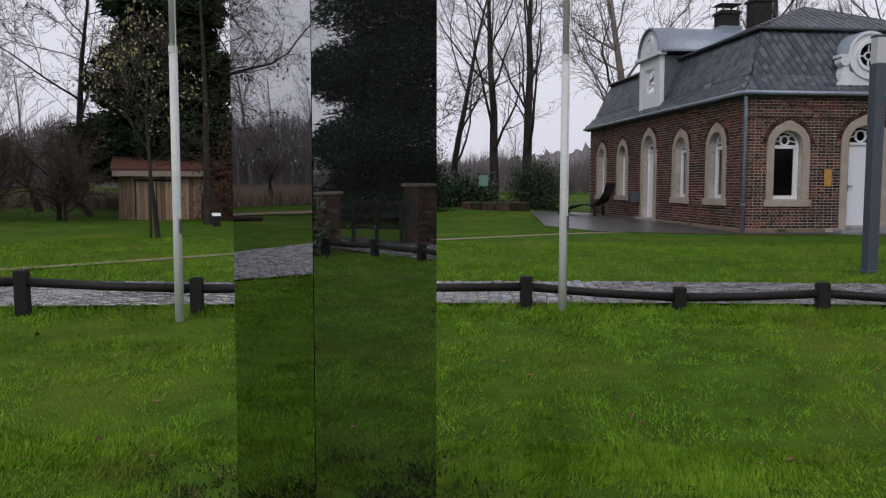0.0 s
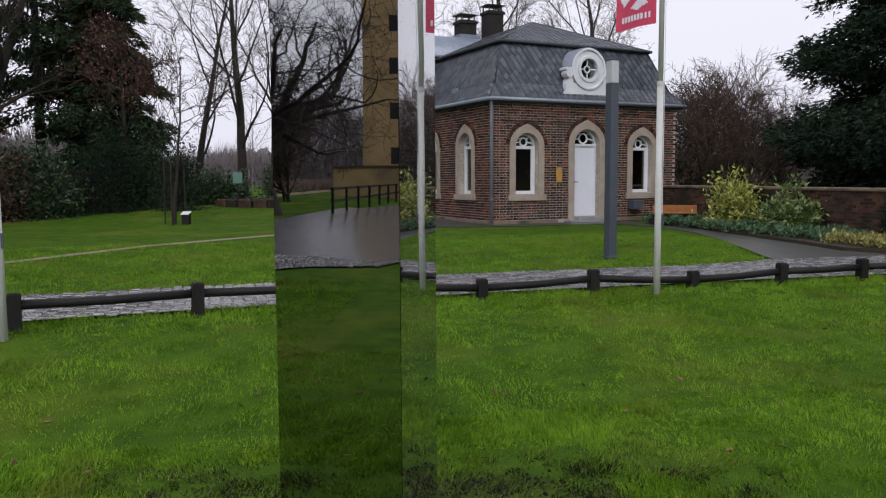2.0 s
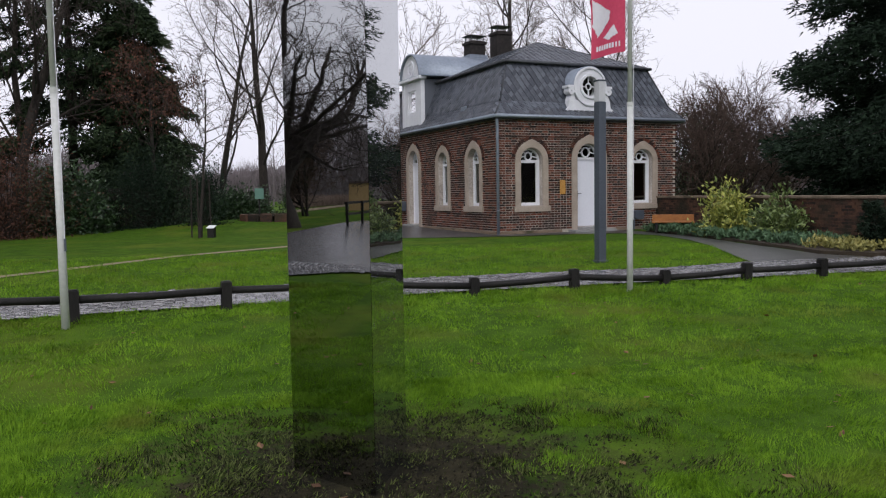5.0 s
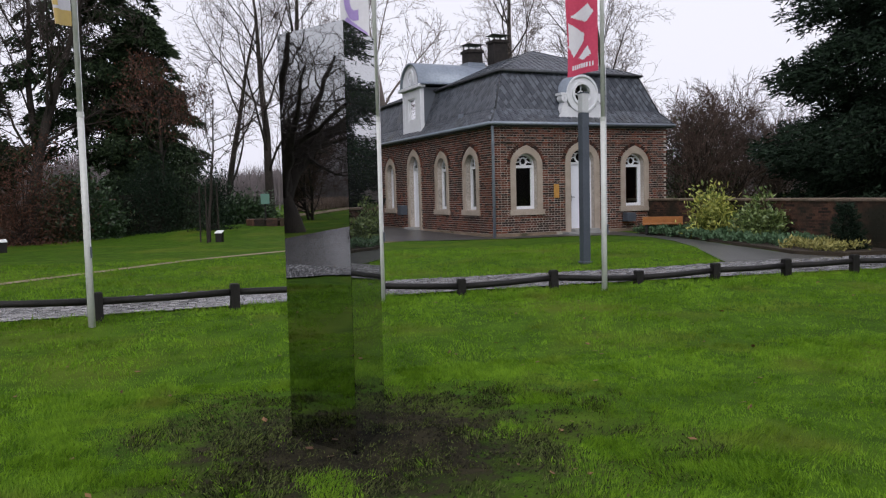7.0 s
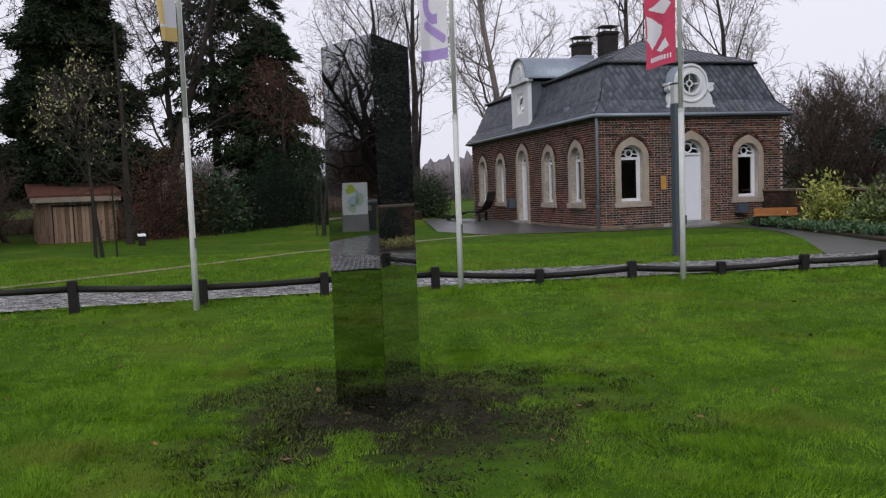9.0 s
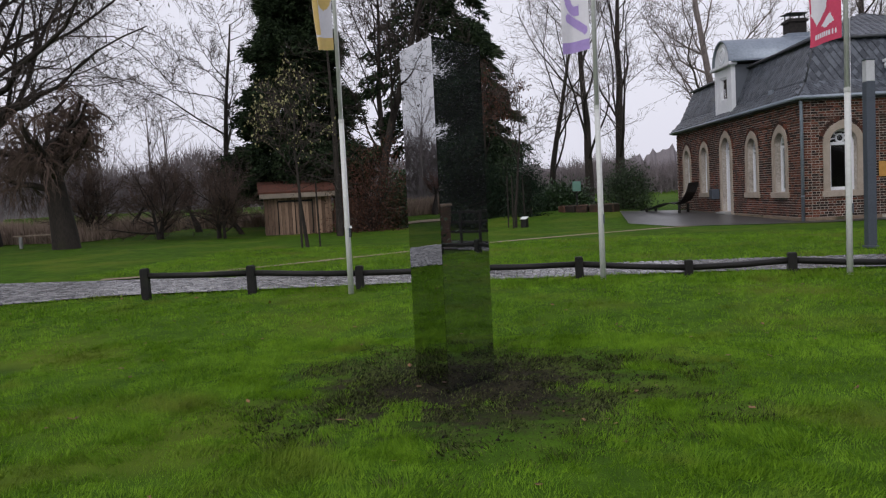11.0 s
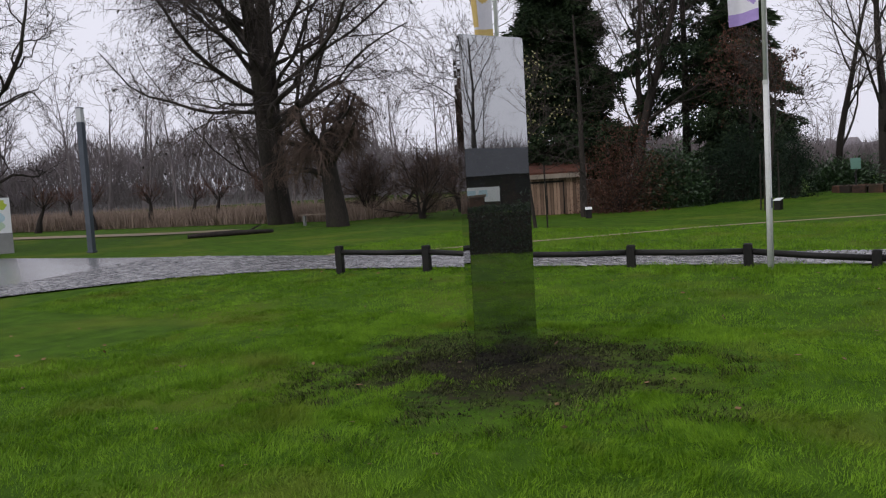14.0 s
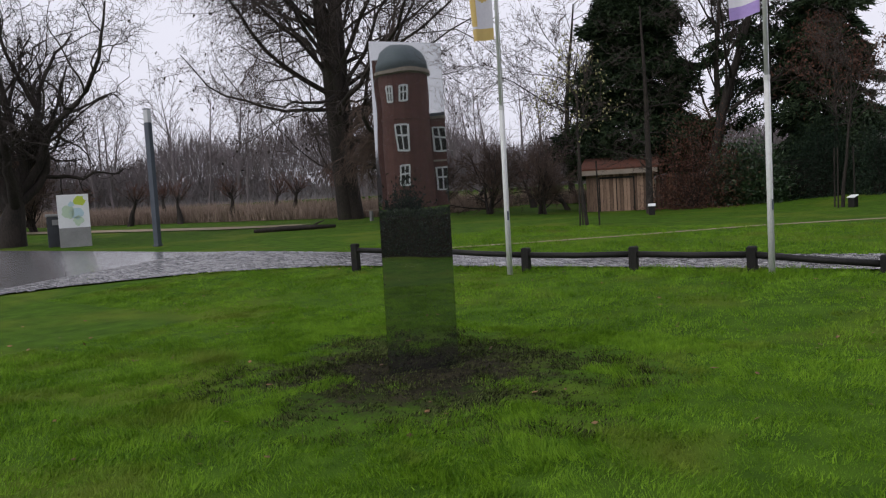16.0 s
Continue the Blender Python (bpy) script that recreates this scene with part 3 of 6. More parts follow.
def fence():
    rng = random.Random(4)
    t = thing("fence", pose(POSTS[4][0], POSTS[4][1], 0), "low wet black timber post and rail fence", "fence")
    ox, oy = POSTS[4][:2]
    for i, (x, y, top) in enumerate(POSTS):
        b = POSTS[min(i + 1, len(POSTS) - 1)]
        a = POSTS[max(i - 1, 0)]
        w = math.degrees(math.atan2(b[1] - a[1], b[0] - a[0]))
        g = Geo()
        m = pose(x - ox, y - oy, 0, rng.uniform(-1.5, 1.5), rng.uniform(-1.5, 1.5), w)
        s = 0.062
        z0 = float(ground_z(x, y)) - 0.15
        g.box(-s, -s, z0, s, s, top - 0.012, m)
        g.box(-s * 0.85, -s * 0.85, top - 0.012, s * 0.85, s * 0.85, top, m)
        part("post", g, DARKWOOD, t, bevel=0.008)
    for (x0, y0, t0), (x1, y1, t1) in zip(POSTS, POSTS[1:]):
        g = Geo()
        a, b = Vector((x0 - ox, y0 - oy, t0 - 0.12)), Vector((x1 - ox, y1 - oy, t1 - 0.12))
        mid = a.lerp(b, 0.5) - Vector((0, 0, 0.012))
        g.tube([a, mid, b], [0.05, 0.047, 0.05], 7)
        part("rail", g, DARKWOOD, t, smooth=True)


fence()

# ---------------------------------------------------------------- flag poles and flags


def flag_pole(x, y):
    z = float(ground_z(x, y))
    t = thing("flag_pole", pose(x, y, z), "tall white tapered flag pole on the lawn", "flag pole", "flag poles")
    g = Geo()
    g.lathe(0, 0, [(0.044, -0.1), (0.042, 1.0), (0.040, 2.6)], 14)
    part("lower_tube", g, POLE, t, smooth=True)
    g = Geo()
    g.lathe(0, 0, [(0.034, 2.6), (0.026, 7.2)], 14)
    part("upper_tube", g, POLE, t, smooth=True)
    g = Geo()
    g.lathe(0, 0, [(0.044, 2.57), (0.044, 2.63)], 14)
    part("collar", g, POLE, t)
    g = Geo()
    g.lathe(0, 0, [(0.01, 7.2), (0.04, 7.22), (0.04, 7.28), (0.02, 7.32)], 12)
    part("cap", g, POLE, t)
    g = Geo()
    g.tube([(0.04, -0.03, 0.9), (0.038, -0.03, 3.2), (0.035, -0.02, 7.1)], [0.004] * 3, 5)
    part("halyard", g, FLAGWHITE, t)
    g = Geo()
    g.box(0.035, -0.045, 0.86, 0.055, -0.025, 1.0)
    part("cleat", g, LAMPGREY, t)
    return t


def flag(x, y, low, width, tall, cloth, shapes, label, seed, way=(-0.62, 0.78)):
    """A hanging banner beside its pole, with drawn shapes laid on both faces of the cloth."""
    t = thing("flag", pose(x, y, low), label, "flag", "flags")
    d = Vector((*way, 0)).normalized()
    n = Vector((-d.y, d.x, 0))

    def place(u, v, off=0.0):
        s = u * width
        wave = 0.05 * math.sin(5.5 * u + 2.0 * v + seed) * u + 0.03 * math.sin(9 * v + seed * 2 + 3 * u) * u
        return d * (0.07 + s * (1 - 0.06 * math.sin(3 * v + seed) * u)) + n * (wave + off) + Vector((0, 0, v * tall - 0.05 * u * (1 - v)))

    def sheet(fill, off):
        g = Geo()
        nu, nv = 48, 170
        keep = [(i, j) for i in range(nu) for j in range(nv) if fill((i + 0.5) / nu, (j + 0.5) / nv)]
        ids = {}
        for i, j in keep:
            face = []
            for a, b in ((i, j), (i + 1, j), (i + 1, j + 1), (i, j + 1)):
                if (a, b) not in ids:
                    ids[(a, b)] = len(g.v)
                    g.v.append(tuple(place(a / nu, b / nv, off)))
                face.append(ids[(a, b)])
            g.f.append(tuple(face))
        return g

    part("cloth", sheet(lambda u, v: True, 0), cloth, t, smooth=True)
    for material, fill in shapes:
        for off in (0.004, -0.004):
            part("print", sheet(fill, off), material, t, smooth=True)
    return t


def disc(cu, cv, r, aspect):
    return lambda u, v: ((u - cu) / 1) ** 2 + ((v - cv) * aspect) ** 2 < r * r


def bar(u0, v0, u1, v1, w, aspect):
    def fill(u, v):
        dx, dy = u1 - u0, (v1 - v0) * aspect
        k = max(0, min(1, ((u - u0) * dx + (v - v0) * aspect * dy) / (dx * dx + dy * dy)))
        return (u - u0 - k * dx) ** 2 + ((v - v0) * aspect - k * dy) ** 2 < w * w
    return fill


POLES = [(-2.94, 7.64), (0.81, 8.43), (4.27, 8.43)]
for p in POLES:
    flag_pole(*p)
ASP = 3.0 / 0.72


def polygon(*pts):
    def fill(u, v):
        inside = False
        for (ax, ay), (bx, by) in zip(pts, pts[1:] + pts[:1]):
            if (ay > v) != (by > v) and u < (bx - ax) * (v - ay) / (by - ay) + ax:
                inside = not inside
        return inside
    return fill


def letter(k):
    return lambda u, v: 0.03 < v < 0.055 and k < u < k + 0.055


flag(*POLES[2], 3.51, 0.56, 3.0, FLAGRED,
     [(FLAGWHITE, polygon((0.12, 0.30), (0.30, 0.345), (0.92, 0.30), (0.35, 0.255))),
      (FLAGWHITE, polygon((0.95, 0.27), (0.42, 0.20), (0.45, 0.16), (0.82, 0.095), (0.97, 0.15))),
      (FLAGWHITE, polygon((0.30, 0.135), (0.62, 0.085), (0.45, 0.07), (0.18, 0.09))),
      (FLAGWHITE, polygon((0.05, 0.40), (0.5, 0.62), (0.95, 0.42), (0.95, 0.9), (0.05, 0.9)))]
     + [(FLAGWHITE, letter(0.12 + 0.085 * k)) for k in range(9)],
     "red banner with white polygon shapes", 0.4)
flag(*POLES[1], 3.64, 0.42, 3.0, FLAGWHITE,
     [(FLAGLILAC, lambda u, v: v < 0.055), (FLAGLILAC, bar(0.15, 0.1, 0.75, 0.17, 0.09, ASP)),
      (FLAGLILAC, lambda u, v: abs(math.hypot(u - 0.45, (v - 0.27) * ASP) - 0.3) < 0.1 and u > 0.35), (FLAGLILAC, disc(0.5, 0.5, 0.28, ASP)), (FLAGLILAC, bar(0.1, 0.4, 0.35, 0.42, 0.08, ASP))],
     "lilac and white banner with a curved shape", 1.7, way=(-1.0, 0.1))
flag(*POLES[0], 3.80, 0.38, 3.0, FLAGWHITE,
     [(FLAGYELLOW, lambda u, v: v < 0.06), (FLAGYELLOW, lambda u, v: u > 0.8 and 0.07 < v < 0.3),
      (FLAGYELLOW, lambda u, v: abs(math.hypot(u - 0.45, (v - 0.32) * ASP) - 0.42) < 0.12 and 0.1 < v < 0.3 and u < 0.78), (FLAGYELLOW, disc(0.5, 0.55, 0.3, ASP))],
     "yellow and white banner with a ring shape", 2.9, way=(-0.42, -0.91))

# ---------------------------------------------------------------- lamps, sign, bin, marker boxes


def street_lamp(x, y, tall, turn):
    t = thing("street_lamp", pose(x, y, float(ground_z(x, y)), 0, 0, turn), "dark blue-grey street lamp with a frosted head", "street lamp", "street lamps")
    g = Geo()
    g.box(-0.085, -0.085, -0.1, 0.085, 0.085, tall - 0.42)
    part("post", g, LAMPGREY, t, bevel=0.012)
    g = Geo()
    g.box(-0.11, -0.11, 0.0, 0.11, 0.11, 0.04)
    part("base_plate", g, LAMPGREY, t, bevel=0.006)
    g = Geo()
    g.box(-0.08, -0.08, tall - 0.42, 0.08, 0.08, tall - 0.03)
    part("lamp_head", g, LAMPGLASS, t, bevel=0.01)
    g = Geo()
    g.box(-0.09, -0.09, tall - 0.03, 0.09, 0.09, tall)
    part("lamp_cap", g, LAMPGREY, t, bevel=0.006)


street_lamp(5.8, 12.65, 3.55, 10)
street_lamp(-18.28, 10.43, 4.2, 20)


def info_sign():
    x, y = -22.16, 9.7
    t = thing("info_sign", pose(x, y, float(ground_z(x, y)), 0, 0, 66), "white map board on a grey concrete foot", "sign")
    g = Geo()
    g.box(-0.48, -0.16, -0.1, 0.48, 0.16, 0.62)
    part("foot", g, CONCRETE, t, bevel=0.01)
    g = Geo()
    g.box(-0.48, -0.07, 0.62, 0.48, 0.07, 1.72)
    part("board", g, BOARDWHITE, t, bevel=0.006)
    rng = random.Random(2)
    for material, u, z, r in ((SIGNGREEN, 0.2, 1.5, 0.17), (SIGNPALE, -0.15, 1.15, 0.2), (SIGNBLUE, 0.08, 1.1, 0.2), (SIGNPALE, 0.12, 0.85, 0.16), (SIGNBLUE, -0.05, 1.4, 0.09)):
        g = Geo()
        n = 14
        g.add([(u + r * (1 + rng.uniform(-0.25, 0.25)) * math.cos(w), -0.076, z + r * (1 + rng.uniform(-0.25, 0.25)) * math.sin(w))
               for w in (2 * math.pi * k / n for k in range(n))], [tuple(range(n))])
        part("map_area", g, material, t)
    x, y = -23.2, 9.6
    t = thing("litter_bin", pose(x, y, float(ground_z(x, y)), 0, 0, 66), "dark grey litter bin with a paler lid", "bin")
    g = Geo()
    g.box(-0.33, -0.3, -0.05, 0.33, 0.3, 1.0)
    part("body", g, BINGREY, t, bevel=0.03)
    g = Geo()
    g.box(-0.36, -0.33, 1.0, 0.36, 0.33, 1.1)
    part("lid", g, CONCRETE, t, bevel=0.03)
    g = Geo()
    g.box(-0.16, -0.312, 0.72, 0.05, -0.303, 0.9)
    part("sticker", g, CONCRETE, t)


info_sign()


def marker_box(x, y, turn):
    t = thing("plant_label_post", pose(x, y, float(ground_z(x, y)), 0, 0, turn), "short dark post with a slanted white label plate", "label post", "label posts")
    box_faces = [(3, 2, 1, 0), (4, 5, 6, 7), (0, 1, 5, 4), (1, 2, 6, 5), (2, 3, 7, 6), (3, 0, 4, 7)]
    g = Geo()
    g.add([(-0.11, -0.1, -0.1), (0.11, -0.1, -0.1), (0.11, 0.1, -0.1), (-0.11, 0.1, -0.1), (-0.11, -0.1, 0.3), (0.11, -0.1, 0.3), (0.11, 0.1, 0.36), (-0.11, 0.1, 0.36)], box_faces)
    part("post", g, DARKWOOD, t, bevel=0.008)
    g = Geo()
    g.add([(-0.13, -0.13, 0.30), (0.13, -0.13, 0.30), (0.13, 0.11, 0.372), (-0.13, 0.11, 0.372), (-0.13, -0.13, 0.325), (0.13, -0.13, 0.325), (0.13, 0.11, 0.397), (-0.13, 0.11, 0.397)], box_faces)
    part("plate", g, BOARDWHITE, t, bevel=0.005)


marker_box(-2.05, 24.9, -20)
marker_box(-8.5, 24.2, 25)

# ---------------------------------------------------------------- the house

HOUSE = pose(6.708, 21.854, 0.18, 0, 0, math.degrees(math.atan2(1.303, 6.97)))
HW, HL, EAVE = 6.95, 13.7, 3.72
house = thing("house", HOUSE, "old red brick lodge with slate mansard roof and arched windows", "house")
# openings: centre, bottom, half width, springing height; bands of stone round them
FRONT = [(1.18, 0.96, 0.40, 2.38), (3.37, 0.24, 0.475, 2.46), (5.56, 0.96, 0.40, 2.38)]
FLANK = [(1.69, 0.96, 0.42, 2.42), (4.13, 0.96, 0.42, 2.42), (6.85, 0.22, 0.5, 2.55), (9.55, 0.96, 0.42, 2.42), (12.05, 0.96, 0.42, 2.42)]
FRONT_M = Matrix.Identity(4)
FLANK_M = Matrix(((0, 1, 0, 0), (1, 0, 0, 0), (0, 0, 1, 0), (0, 0, 0, 1)))  # along the flank: x is the way back, y goes inwards


def arch_top(o, x):
    c, z0, r, spring = o
    k = max(0.0, r * r - (x - c) ** 2)
    return spring + math.sqrt(k)


def arched_wall(length, height, openings, m, thick=0.36):
    """A wall with arched openings through it, and their reveals."""
    g = Geo()
    cuts = {0.0, length}
    for c, z0, r, spring in openings:
        cuts |= {c - r * math.cos(math.pi * k / 16) for k in range(17)}
    xs = sorted(cuts)
    for a, b in zip(xs, xs[1:]):
        if b - a < 1e-6:
            continue
        mid = (a + b) / 2
        o = next((o for o in openings if abs(mid - o[0]) < o[2]), None)
        spans = [(0, 0, height, height)] if o is None else [(0, 0, o[1], o[1]), (arch_top(o, a), arch_top(o, b), height, height)]
        for za, zb, ta, tb in spans:
            for y in (0.0, thick):
                g.add([m @ Vector(p) for p in ((a, y, za), (b, y, zb), (b, y, tb), (a, y, ta))], [(0, 1, 2, 3)])
        if o:
            for za, zb in ((o[1], o[1]), (arch_top(o, a), arch_top(o, b))):
                g.add([m @ Vector(p) for p in ((a, 0, za), (b, 0, zb), (b, thick, zb), (a, thick, za))], [(0, 1, 2, 3)])
    for c, z0, r, spring in openings:
        for x in (c - r, c + r):
            g.add([m @ Vector(p) for p in ((x, 0, z0), (x, thick, z0), (x, thick, spring), (x, 0, spring))], [(0, 1, 2, 3)])
    return g


def outline(c, z0, r, spring, n=16):
    return [(c - r, z0)] + [(c - r * math.cos(math.pi * k / n), spring + r * math.sin(math.pi * k / n)) for k in range(n + 1)] + [(c + r, z0)]


def band(c, z0, r_in, r_out, spring, y0, y1, m, peak=0.0, n=16):
    """An arched band of rectangular section from y0 to y1."""
    inner, outer = outline(c, z0, r_in, spring, n), outline(c, z0, r_out, spring, n)
    if peak:
        outer = [(x, z + peak * math.exp(-((x - c) / 0.16) ** 2) if z > spring else z) for x, z in outer]
    g = Geo()
    k = len(inner)
    g.add([m @ Vector((x, y, z)) for y in (y0, y1) for line in (inner, outer) for x, z in line],
          [f for i in range(k - 1) for f in ((i, i + 1, k + i + 1, k + i), (2 * k + i, 3 * k + i, 3 * k + i + 1, 2 * k + i + 1),
                                             (k + i, k + i + 1, 3 * k + i + 1, 3 * k + i), (i, 2 * k + i, 2 * k + i + 1, i + 1))]
          + [(0, k, 3 * k, 2 * k), (k - 1, 3 * k - 1, 4 * k - 1, 2 * k - 1)])
    return g


def ring(cx, cz, r, w, y0, y1, m, n=20):
    g = Geo()
    g.add([m @ Vector((cx + q * math.cos(a), y, cz + q * math.sin(a))) for y in (y0, y1) for q in (r - w, r + w)
           for a in (2 * math.pi * k / n for k in range(n))],
          [f for k in range(n) for j in [(k + 1) % n] for f in ((k, j, n + j, n + k), (2 * n + k, 3 * n + k, 3 * n + j, 2 * n + j),
                                                              (n + k, n + j, 3 * n + j, 3 * n + k), (k, 2 * n + k, 2 * n + j, j))])
    return g


def rod(a, b, w, y0, y1, m):
    """A flat bar between two points of a facade."""
    (ax, az), (bx, bz) = a, b
    d = math.hypot(bx - ax, bz - az)
    nx, nz = -(bz - az) / d * w, (bx - ax) / d * w
    g = Geo()
    c = [(ax + nx, az + nz), (bx + nx, bz + nz), (bx - nx, bz - nz), (ax - nx, az - nz)]
    g.add([m @ Vector((x, y, z)) for y in (y0, y1) for x, z in c], [(0, 1, 2, 3), (7, 6, 5, 4), (0, 4, 5, 1), (1, 5, 6, 2), (2, 6, 7, 3), (3, 7, 4, 0)])
    return g


def join(*geos):
    g = Geo()
    for other in geos:
        g.add(other.v, other.f)
    return g


def pane(points, y, m):
    g = Geo()
    g.add([m @ Vector((x, y, z)) for x, z in points], [tuple(range(len(points)))])
    return g


def fan(c, r, spring, y, m, parent):
    part("tracery", join(ring(c, spring + r * 0.42, r * 0.34, 0.022, y, y + 0.05, m),
                         rod((c - r * 0.34, spring + r * 0.42), (c - r * 0.9, spring + r * 0.30), 0.016, y, y + 0.05, m),
                         rod((c + r * 0.34, spring + r * 0.42), (c + r * 0.9, spring + r * 0.30), 0.016, y, y + 0.05, m),
                         rod((c - r * 0.24, spring + r * 0.64), (c - r * 0.55, spring + r * 0.8), 0.016, y, y + 0.05, m),
                         rod((c + r * 0.24, spring + r * 0.64), (c + r * 0.55, spring + r * 0.8), 0.016, y, y + 0.05, m)), WHITE, parent)


def window(o, m, blind):
    c, z0, r, spring = o
    w = part("window", band(c, z0, r - 0.055, r - 0.002, spring, 0.17, 0.25, m), WHITE, house, "white arched window in a sandstone surround")
    part("surround", band(c, z0 - 0.02, r + 0.002, r + 0.21, spring, -0.05, 0.12, m, 0.07), STONE, w, "pale sandstone surround", bevel=0.012)
    part("sill", Geo().box(c - r - 0.26, -0.09, z0 - 0.2, c + r + 0.26, 0.14, z0 - 0.022, m), STONE, w, bevel=0.012)
    part("frame", join(rod((c - r + 0.05, spring - 0.02), (c + r - 0.05, spring - 0.02), 0.045, 0.16, 0.24, m),
                       rod((c - r + 0.05, z0 + 0.045), (c + r - 0.05, z0 + 0.045), 0.05, 0.15, 0.25, m),
                       rod((c - r + 0.085, z0 + 0.09), (c - r + 0.085, spring - 0.065), 0.035, 0.18, 0.24, m),
                       rod((c + r - 0.085, z0 + 0.09), (c + r - 0.085, spring - 0.065), 0.035, 0.18, 0.24, m)), WHITE, w)
    fan(c, r - 0.05, spring, 0.18, m, w)
    p = part("pane", pane(outline(c, z0, r - 0.05, spring), 0.215, m), GLASS, w)
    p.visible_shadow = False
    if blind:
        part("blind", pane([(c - r + 0.06, z0 + 0.03), (c - r + 0.06, spring - 0.03), (c + r - 0.06, spring - 0.03), (c + r - 0.06, z0 + 0.03)], 0.30, m), BLIND, w)


def door(o, m, leaf=DOORWHITE):
    c, z0, r, spring = o
    w = part("door", rod((c, z0), (c, spring - 0.03), r - 0.02, 0.2, 0.26, m), leaf, house, "plain white door under an arched fanlight", bevel=0.006)
    part("surround", band(c, z0 - 0.2, r + 0.002, r + 0.22, spring, -0.05, 0.12, m, 0.08), STONE, w, "pale sandstone surround", bevel=0.012)
    part("frame", join(band(c, z0, r - 0.04, r - 0.003, spring, 0.16, 0.28, m), rod((c - r, spring), (c + r, spring), 0.035, 0.15, 0.27, m)), WHITE, w)
    fan(c, r - 0.03, spring + 0.02, 0.18, m, w)
    p = part("pane", pane(outline(c, spring, r - 0.04, spring), 0.22, m), GLASS, w)
    p.visible_shadow = False
    g = Geo().box(c - r * 0.72 - 0.02, 0.17, z0 + 0.93, c - r * 0.72 + 0.02, 0.2, z0 + 1.16, m)
    g.box(c - r * 0.72, 0.13, z0 + 1.06, c - r * 0.72 + 0.13, 0.155, z0 + 1.085, m)
    g.box(c - r * 0.72 - 0.012, 0.14, z0 + 1.06, c - r * 0.72 + 0.012, 0.2, z0 + 1.085, m)
    part("handle", g, LAMPGREY, w, "dark lever handle")
    part("doorstep", Geo().box(c - r - 0.35, -0.42, -0.1, c + r + 0.35, 0.0, z0 - 0.1, m).box(c - r - 0.02, -0.3, z0 - 0.1, c + r + 0.02, 0.2, z0 - 0.005, m), CONCRETE, w, bevel=0.012)


wall_front = part("wall", arched_wall(HW, EAVE, FRONT, FRONT_M), MORTAR, house, "brick front wall with pale joints")
wall_flank = part("wall", arched_wall(HL, EAVE, FLANK, FLANK_M), MORTAR, house, "brick side wall with pale joints")
part("wall", Geo().box(HW - 0.3, 0.37, 0, HW, HL, EAVE), BRICK, house)
part("wall", Geo().box(0.37, HL - 0.3, 0, HW - 0.31, HL, EAVE), BRICK, house)
# Added inner faces; their near-black colour makes the rooms behind the glass look unlit.
part("floor", Geo().box(0.37, 0.37, 0.02, HW - 0.31, HL - 0.31, 0.12), INNERSHADE, house)
part("partition", Geo().box(0.9, 1.9, 0.12, HW - 0.32, 2.0, EAVE).box(1.6, 2.01, 0.12, 1.7, HL - 0.32, EAVE), INNERSHADE, house)
part("ceiling_board", Geo().box(0.37, 0.37, EAVE - 0.12, HW - 0.31, HL - 0.31, EAVE - 0.02), INNERSHADE, house)
for o, dark in ((FRONT[0], 0), (FRONT[2], 0)):
    window(o, FRONT_M, dark)
door(FRONT[1], FRONT_M)
for i, o in enumerate(FLANK):
    if i == 2:
        door(o, FLANK_M, WHITE)
    else:
        window(o, FLANK_M, i != 0)
for a, b in ((-0.05, 2.3), (4.42, HW + 0.03)):
    part("plinth", Geo().box(a, -0.05, -0.15, b, -0.002, 0.17), PLINTH, house, bevel=0.015)
for a, b in ((-0.001, 5.95), (7.75, HL + 0.03)):
    part("plinth", Geo().box(-0.05, a, -0.15, -0.002, b, 0.17), PLINTH, house, bevel=0.015)

# roof: steep lower slopes, shallow upper hips
OV, BRK, BRK_Z, RIDGE_Z, HIP = 0.22, 0.68, 5.54, 6.78, 3.35
lower = [(-OV, -OV, EAVE + 0.06), (HW + OV, -OV, EAVE + 0.06), (HW + OV, HL + OV, EAVE + 0.06), (-OV, HL + OV, EAVE + 0.06)]
upper = [(BRK, BRK, BRK_Z), (HW - BRK, BRK, BRK_Z), (HW - BRK, HL - BRK, BRK_Z), (BRK, HL - BRK, BRK_Z)]
mid = [(0.16, 0.16, EAVE + 0.5), (HW - 0.16, 0.16, EAVE + 0.5), (HW - 0.16, HL - 0.16, EAVE + 0.5), (0.16, HL - 0.16, EAVE + 0.5)]
ridge = [(HW / 2, HIP, RIDGE_Z), (HW / 2, HL - HIP, RIDGE_Z)]
over = [(BRK - 0.1, BRK - 0.1, BRK_Z + 0.03), (HW - BRK + 0.1, BRK - 0.1, BRK_Z + 0.03), (HW - BRK + 0.1, HL - BRK + 0.1, BRK_Z + 0.03), (BRK - 0.1, HL - BRK + 0.1, BRK_Z + 0.03)]
g = Geo()
g.add(lower + mid + upper, [(i, (i + 1) % 4, 4 + (i + 1) % 4, 4 + i) for i in range(4)] + [(4 + i, 4 + (i + 1) % 4, 8 + (i + 1) % 4, 8 + i) for i in range(4)] + [(3, 2, 1, 0)])
g.add(over + ridge, [(0, 1, 4), (1, 2, 5, 4), (2, 3, 5), (3, 0, 4, 5), (3, 2, 1, 0)])
roof = part("roof", g, SLATE, house, "grey slate mansard roof")
g = Geo()
for a, b in zip(over, over[1:] + over[:1]):
    g.tube([a, b], [0.05, 0.05], 7)
